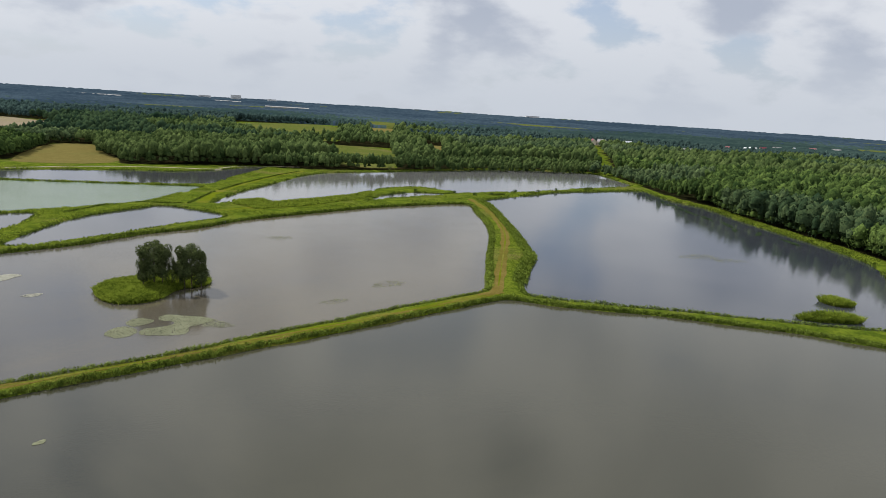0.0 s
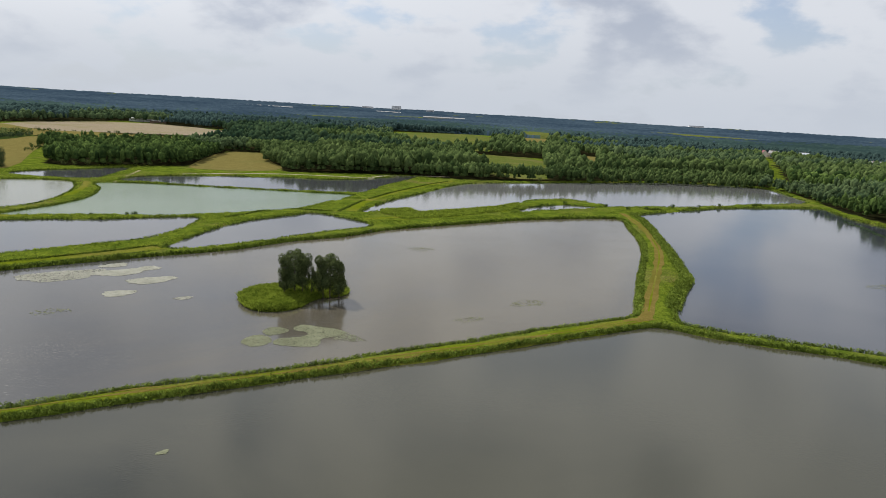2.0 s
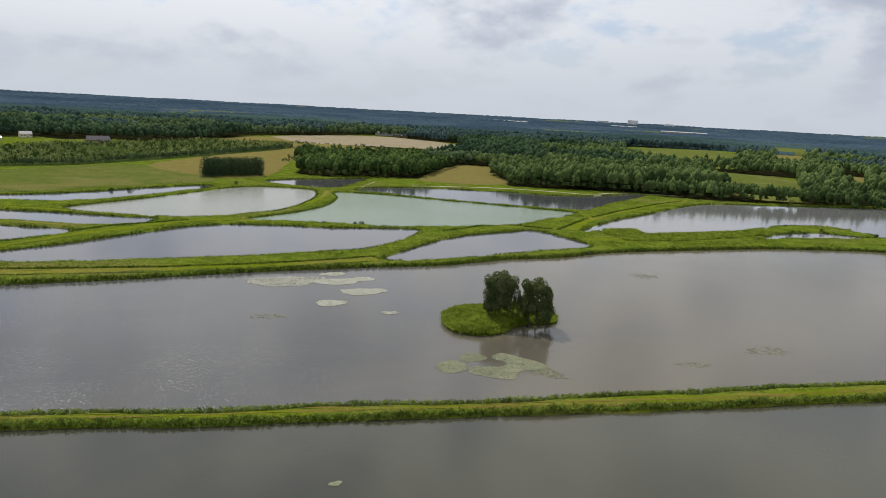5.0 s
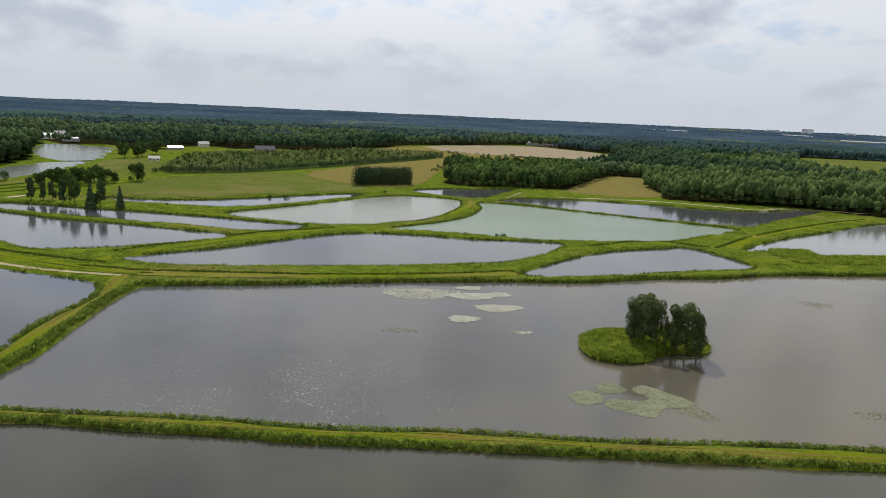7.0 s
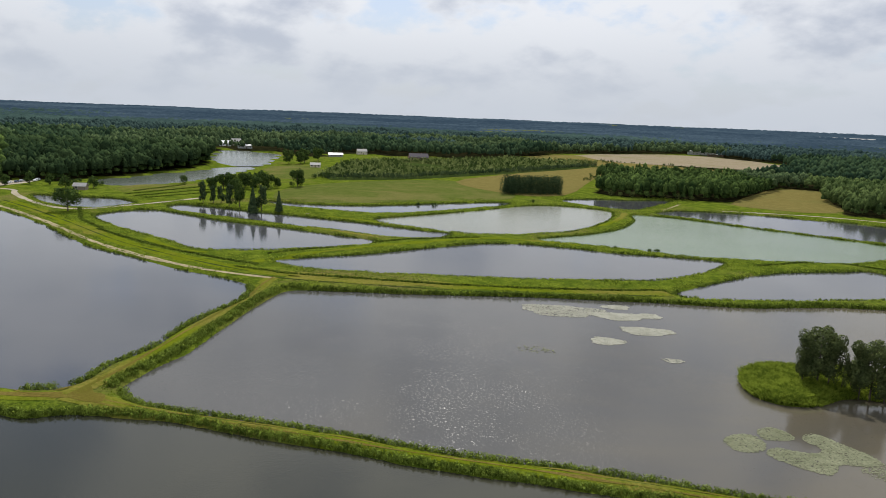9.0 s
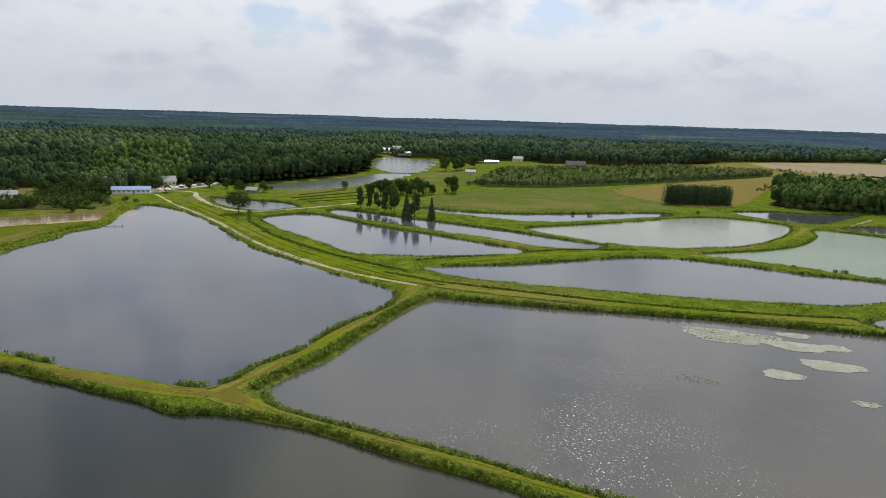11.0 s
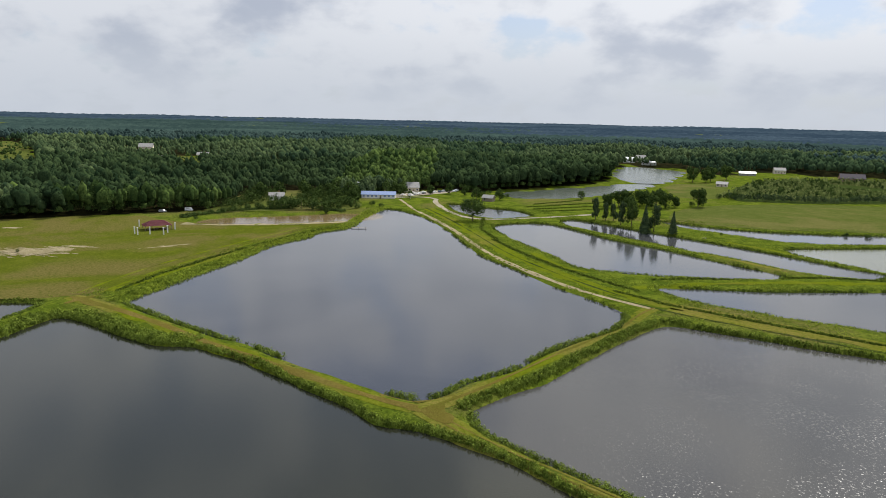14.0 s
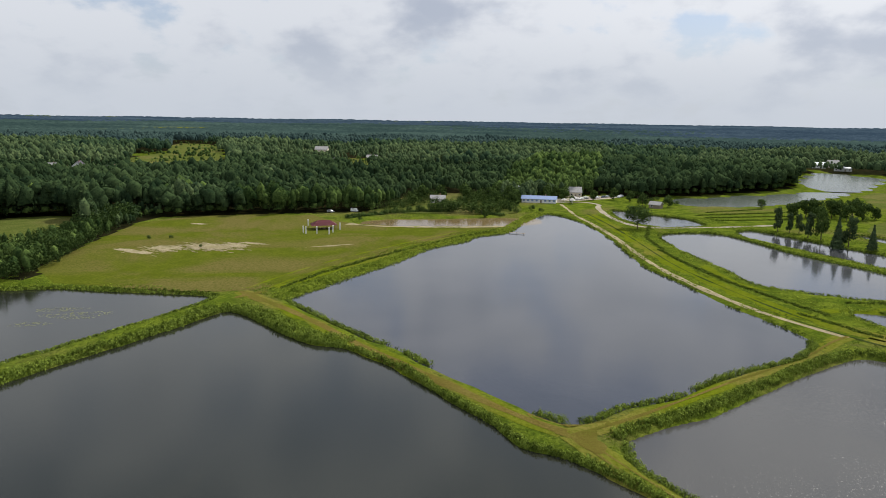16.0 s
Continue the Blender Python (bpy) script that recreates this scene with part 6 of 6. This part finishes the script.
def shelter():
    """An open picnic shelter: a red hipped roof on timber posts, with benches."""
    top = new("picnic_shelter")
    bm = bmesh.new()
    lo = [bm.verts.new(p) for p in ((-7.5, -4.8, 2.5), (7.5, -4.8, 2.5), (7.5, 4.8, 2.5), (-7.5, 4.8, 2.5))]
    ri = [bm.verts.new((-3.4, 0, 4.9)), bm.verts.new((3.4, 0, 4.9))]
    for q in ((lo[0], lo[1], ri[1], ri[0]), (lo[1], lo[2], ri[1]), (lo[2], lo[3], ri[0], ri[1]), (lo[3], lo[0], ri[0])):
        bm.faces.new(q)
    bmesh.ops.solidify(bm, geom=bm.faces[:], thickness=0.16)
    part("roof", bm, M_RED, top)
    for px in (-6.8, -2.3, 2.3, 6.8):
        for py in (-4.2, 4.2):
            part("post", box(bmesh.new(), px - 0.11, py - 0.11, -0.2, px + 0.11, py + 0.11, 2.9, 0.02), M_TIMBER, top)
    for px in (-4.5, 0, 4.5):
        t = part("table", box(bmesh.new(), px - 1.0, -0.4, 0.70, px + 1.0, 0.4, 0.76, 0.01), M_TIMBER, top)
        for py in (-0.3, 0.3):
            part("leg", box(bmesh.new(), px - 0.8, py - 0.05, -0.05, px + 0.8, py + 0.05, 0.70), M_TIMBER, t)
    top.matrix_basis = pose(-348, -56, float(height(-348, -56)), 0, 0, 118)
    top.scale = (0.82, 0.82, 0.86)
    tagged(top, "open picnic shelter with a dark red hipped roof", "shelter")


shelter()


def white_post():
    top = new("post")
    part("shaft", box(bmesh.new(), -0.26, -0.26, -0.2, 0.26, 0.26, 3.1, 0.04), M_WHITE, top)
    part("cap", box(bmesh.new(), -0.34, -0.34, 3.1, 0.34, 0.34, 3.25, 0.04), M_WHITE, top)
    return tagged(top, "square white pillar on the grass near the shelter", "pillar", "white pillars round the shelter")


first = white_post()
for k, (px, py) in enumerate(((-334, -61), (-332, -59), (-334, -54.5), (-333.5, -48.5), (-339, -48.5), (-348, -48), (-354, -66))):
    m = pose(px, py, float(height(px, py)), 0, 0, 20)
    if k == 0:
        first.matrix_basis = m
    else:
        copy_thing(first, m)


def wheel(bm, x, y, r, w):
    bmesh.ops.create_cone(bm, cap_ends=True, segments=14, radius1=r, radius2=r, depth=w, matrix=pose(x, y, r, 90, 0, 0))
    return bm


def car(colour, label, van=False):
    """A parked car: shaped body, glass band, lamps and wheels."""
    top = new("car")
    h = 1.9 if van else 1.45
    bm = bmesh.new()
    side = [(-2.1, 0.3), (2.1, 0.3), (2.15, 0.75), (1.1 if not van else 1.7, 0.9), (0.6 if not van else 1.3, h), (-1.4 if not van else -2.0, h), (-2.05, 0.95)]
    l = [bm.verts.new((a, -0.85 + (0.13 if z > 1.0 else 0), z)) for a, z in side]
    q = [bm.verts.new((a, 0.85 - (0.13 if z > 1.0 else 0), z)) for a, z in side]
    bm.faces.new(l)
    bm.faces.new(q[::-1])
    for k in range(len(side)):
        bm.faces.new((l[k], q[k], q[(k + 1) % len(side)], l[(k + 1) % len(side)]))
    bmesh.ops.recalc_face_normals(bm, faces=bm.faces)
    bmesh.ops.bevel(bm, geom=bm.edges[:], offset=0.06, segments=2, affect="EDGES")
    part("body", bm, colour, top)
    part("window", box(bmesh.new(), -1.3, -0.80, h - 0.42, 0.45, 0.80, h - 0.1, 0.03), M_GLASS, top)
    for y in (-0.6, 0.6):
        part("headlight", box(bmesh.new(), 2.05, y - 0.16, 0.58, 2.17, y + 0.16, 0.72, 0.02), M_TIN, top)
    for x in (-1.3, 1.35):
        for y in (-0.78, 0.78):
            t = part("wheel", wheel(bmesh.new(), x, y, 0.32, 0.2), M_TYRE, top)
            part("rim", rim_mesh(x, y), M_TIN, t)
    return tagged(top, label, "car", "parked cars")


def rim_mesh(x, y):
    bm = bmesh.new()
    bmesh.ops.create_cone(bm, cap_ends=True, segments=12, radius1=0.19, radius2=0.19, depth=0.21, matrix=pose(x, y + (0.01 if y > 0 else -0.01), 0.32, 90, 0, 0))
    return bm


M_CARS = [plain("white car paint", (0.78, 0.78, 0.78), 0.3, 0.5, 0.06), plain("dark blue car paint", (0.03, 0.05, 0.10), 0.3, 0.5, 0.1), plain("silver car paint", (0.45, 0.46, 0.48), 0.3, 0.5, 0.08, 0.4), plain("black car paint", (0.02, 0.02, 0.022), 0.3, 0.5, 0.1)]
CAR_WORDS = ["white car parked on the gravel", "dark blue car parked on the gravel", "silver car parked on the gravel", "black car parked on the gravel"]
SPOTS = [[(-535, 95), (-526, 80), (-515, 69), (-541, 97)], [(-530, 84), (-519, 72)], [(-534, 87), (-539, 93), (-511, 66)], [(-522, 77), (-537, 90)]]
r_c = random.Random(402)
for m_c, words, spots in zip(M_CARS, CAR_WORDS, SPOTS):
    src = car(m_c, words)
    for k, (cx, cy) in enumerate(spots):
        m = pose(cx, cy, float(height(cx, cy)) + 0.06, 0, 0, 150 + r_c.uniform(-6, 6))
        if k == 0:
            src.matrix_basis = m
        else:
            copy_thing(src, m)
van = car(M_CARS[0], "white van parked on the grass beside shrubs", True)
van.matrix_basis = pose(-412, -60, float(height(-412, -60)), 0, 0, 75)
lone_car = car(M_CARS[2], "silver car parked at the wood's edge", False)
lone_car.matrix_basis = pose(-406, -72, float(height(-406, -72)), 0, 0, 70)


def awning(x, y, turn):
    top = new("awning")
    bm = bmesh.new()
    tip = bm.verts.new((0, 0, 3.4))
    ring = [bm.verts.new((2.2 * math.cos(6.2832 * k / 6), 2.2 * math.sin(6.2832 * k / 6), 2.4)) for k in range(6)]
    for k in range(6):
        bm.faces.new((ring[k], ring[(k + 1) % 6], tip))
    bmesh.ops.solidify(bm, geom=bm.faces[:], thickness=0.05)
    part("canopy", bm, M_CLOTH, top)
    part("pole", limb([(0, 0, -0.1), (0, 0, 3.3)], [0.05, 0.05]), M_TIN, top)
    top.matrix_basis = pose(x, y, float(height(x, y)), 0, 0, turn)
    return tagged(top, "pale cloth sunshade on the inn's terrace", "sunshade", "sunshades at the inn")


for k, (ax, ay) in enumerate(((-489, 57), (-492, 62), (-486, 62), (-497, 66), (-503, 64), (-508, 71))):
    awning(ax, ay, 20 * k)


def jetty():
    """A short fishing jetty of boards on posts."""
    top = new("jetty")
    for k in range(14):
        part("board", box(bmesh.new(), -0.6, k * 0.55, 0.42, 0.6, k * 0.55 + 0.5, 0.48, 0.008), M_TIMBER, top)
    for k in (0, 3.5, 7):
        for x in (-0.5, 0.5):
            part("post", limb([(x, k + 0.2, -1.0), (x, k + 0.2, 0.9)], [0.07, 0.06], 6), M_TIMBER, top)
    top.matrix_basis = pose(-363, 31, 0.0, 0, 0, -10)
    tagged(top, "short weathered timber fishing jetty over the pond", "jetty")


jetty()


def sluice(x, y, turn):
    """A small concrete pond outlet with a timber footboard."""
    top = new("sluice")
    for s in (-0.7, 0.7):
        part("side", box(bmesh.new(), s - 0.12, -0.6, -0.8, s + 0.12, 0.6, 1.1, 0.03), M_GREYROOF, top)
    part("board", box(bmesh.new(), -0.9, -0.25, 1.1, 0.9, 0.25, 1.16, 0.01), M_TIMBER, top)
    top.matrix_basis = pose(x, y, 0, 0, 0, turn)
    return tagged(top, "small concrete sluice at the pond's bank", "sluice", "pond sluices")


for sx, sy, st in ((-85, 300, 60), (-340, 197, 60), (-252, 396, 20)):
    sluice(sx, sy, st)
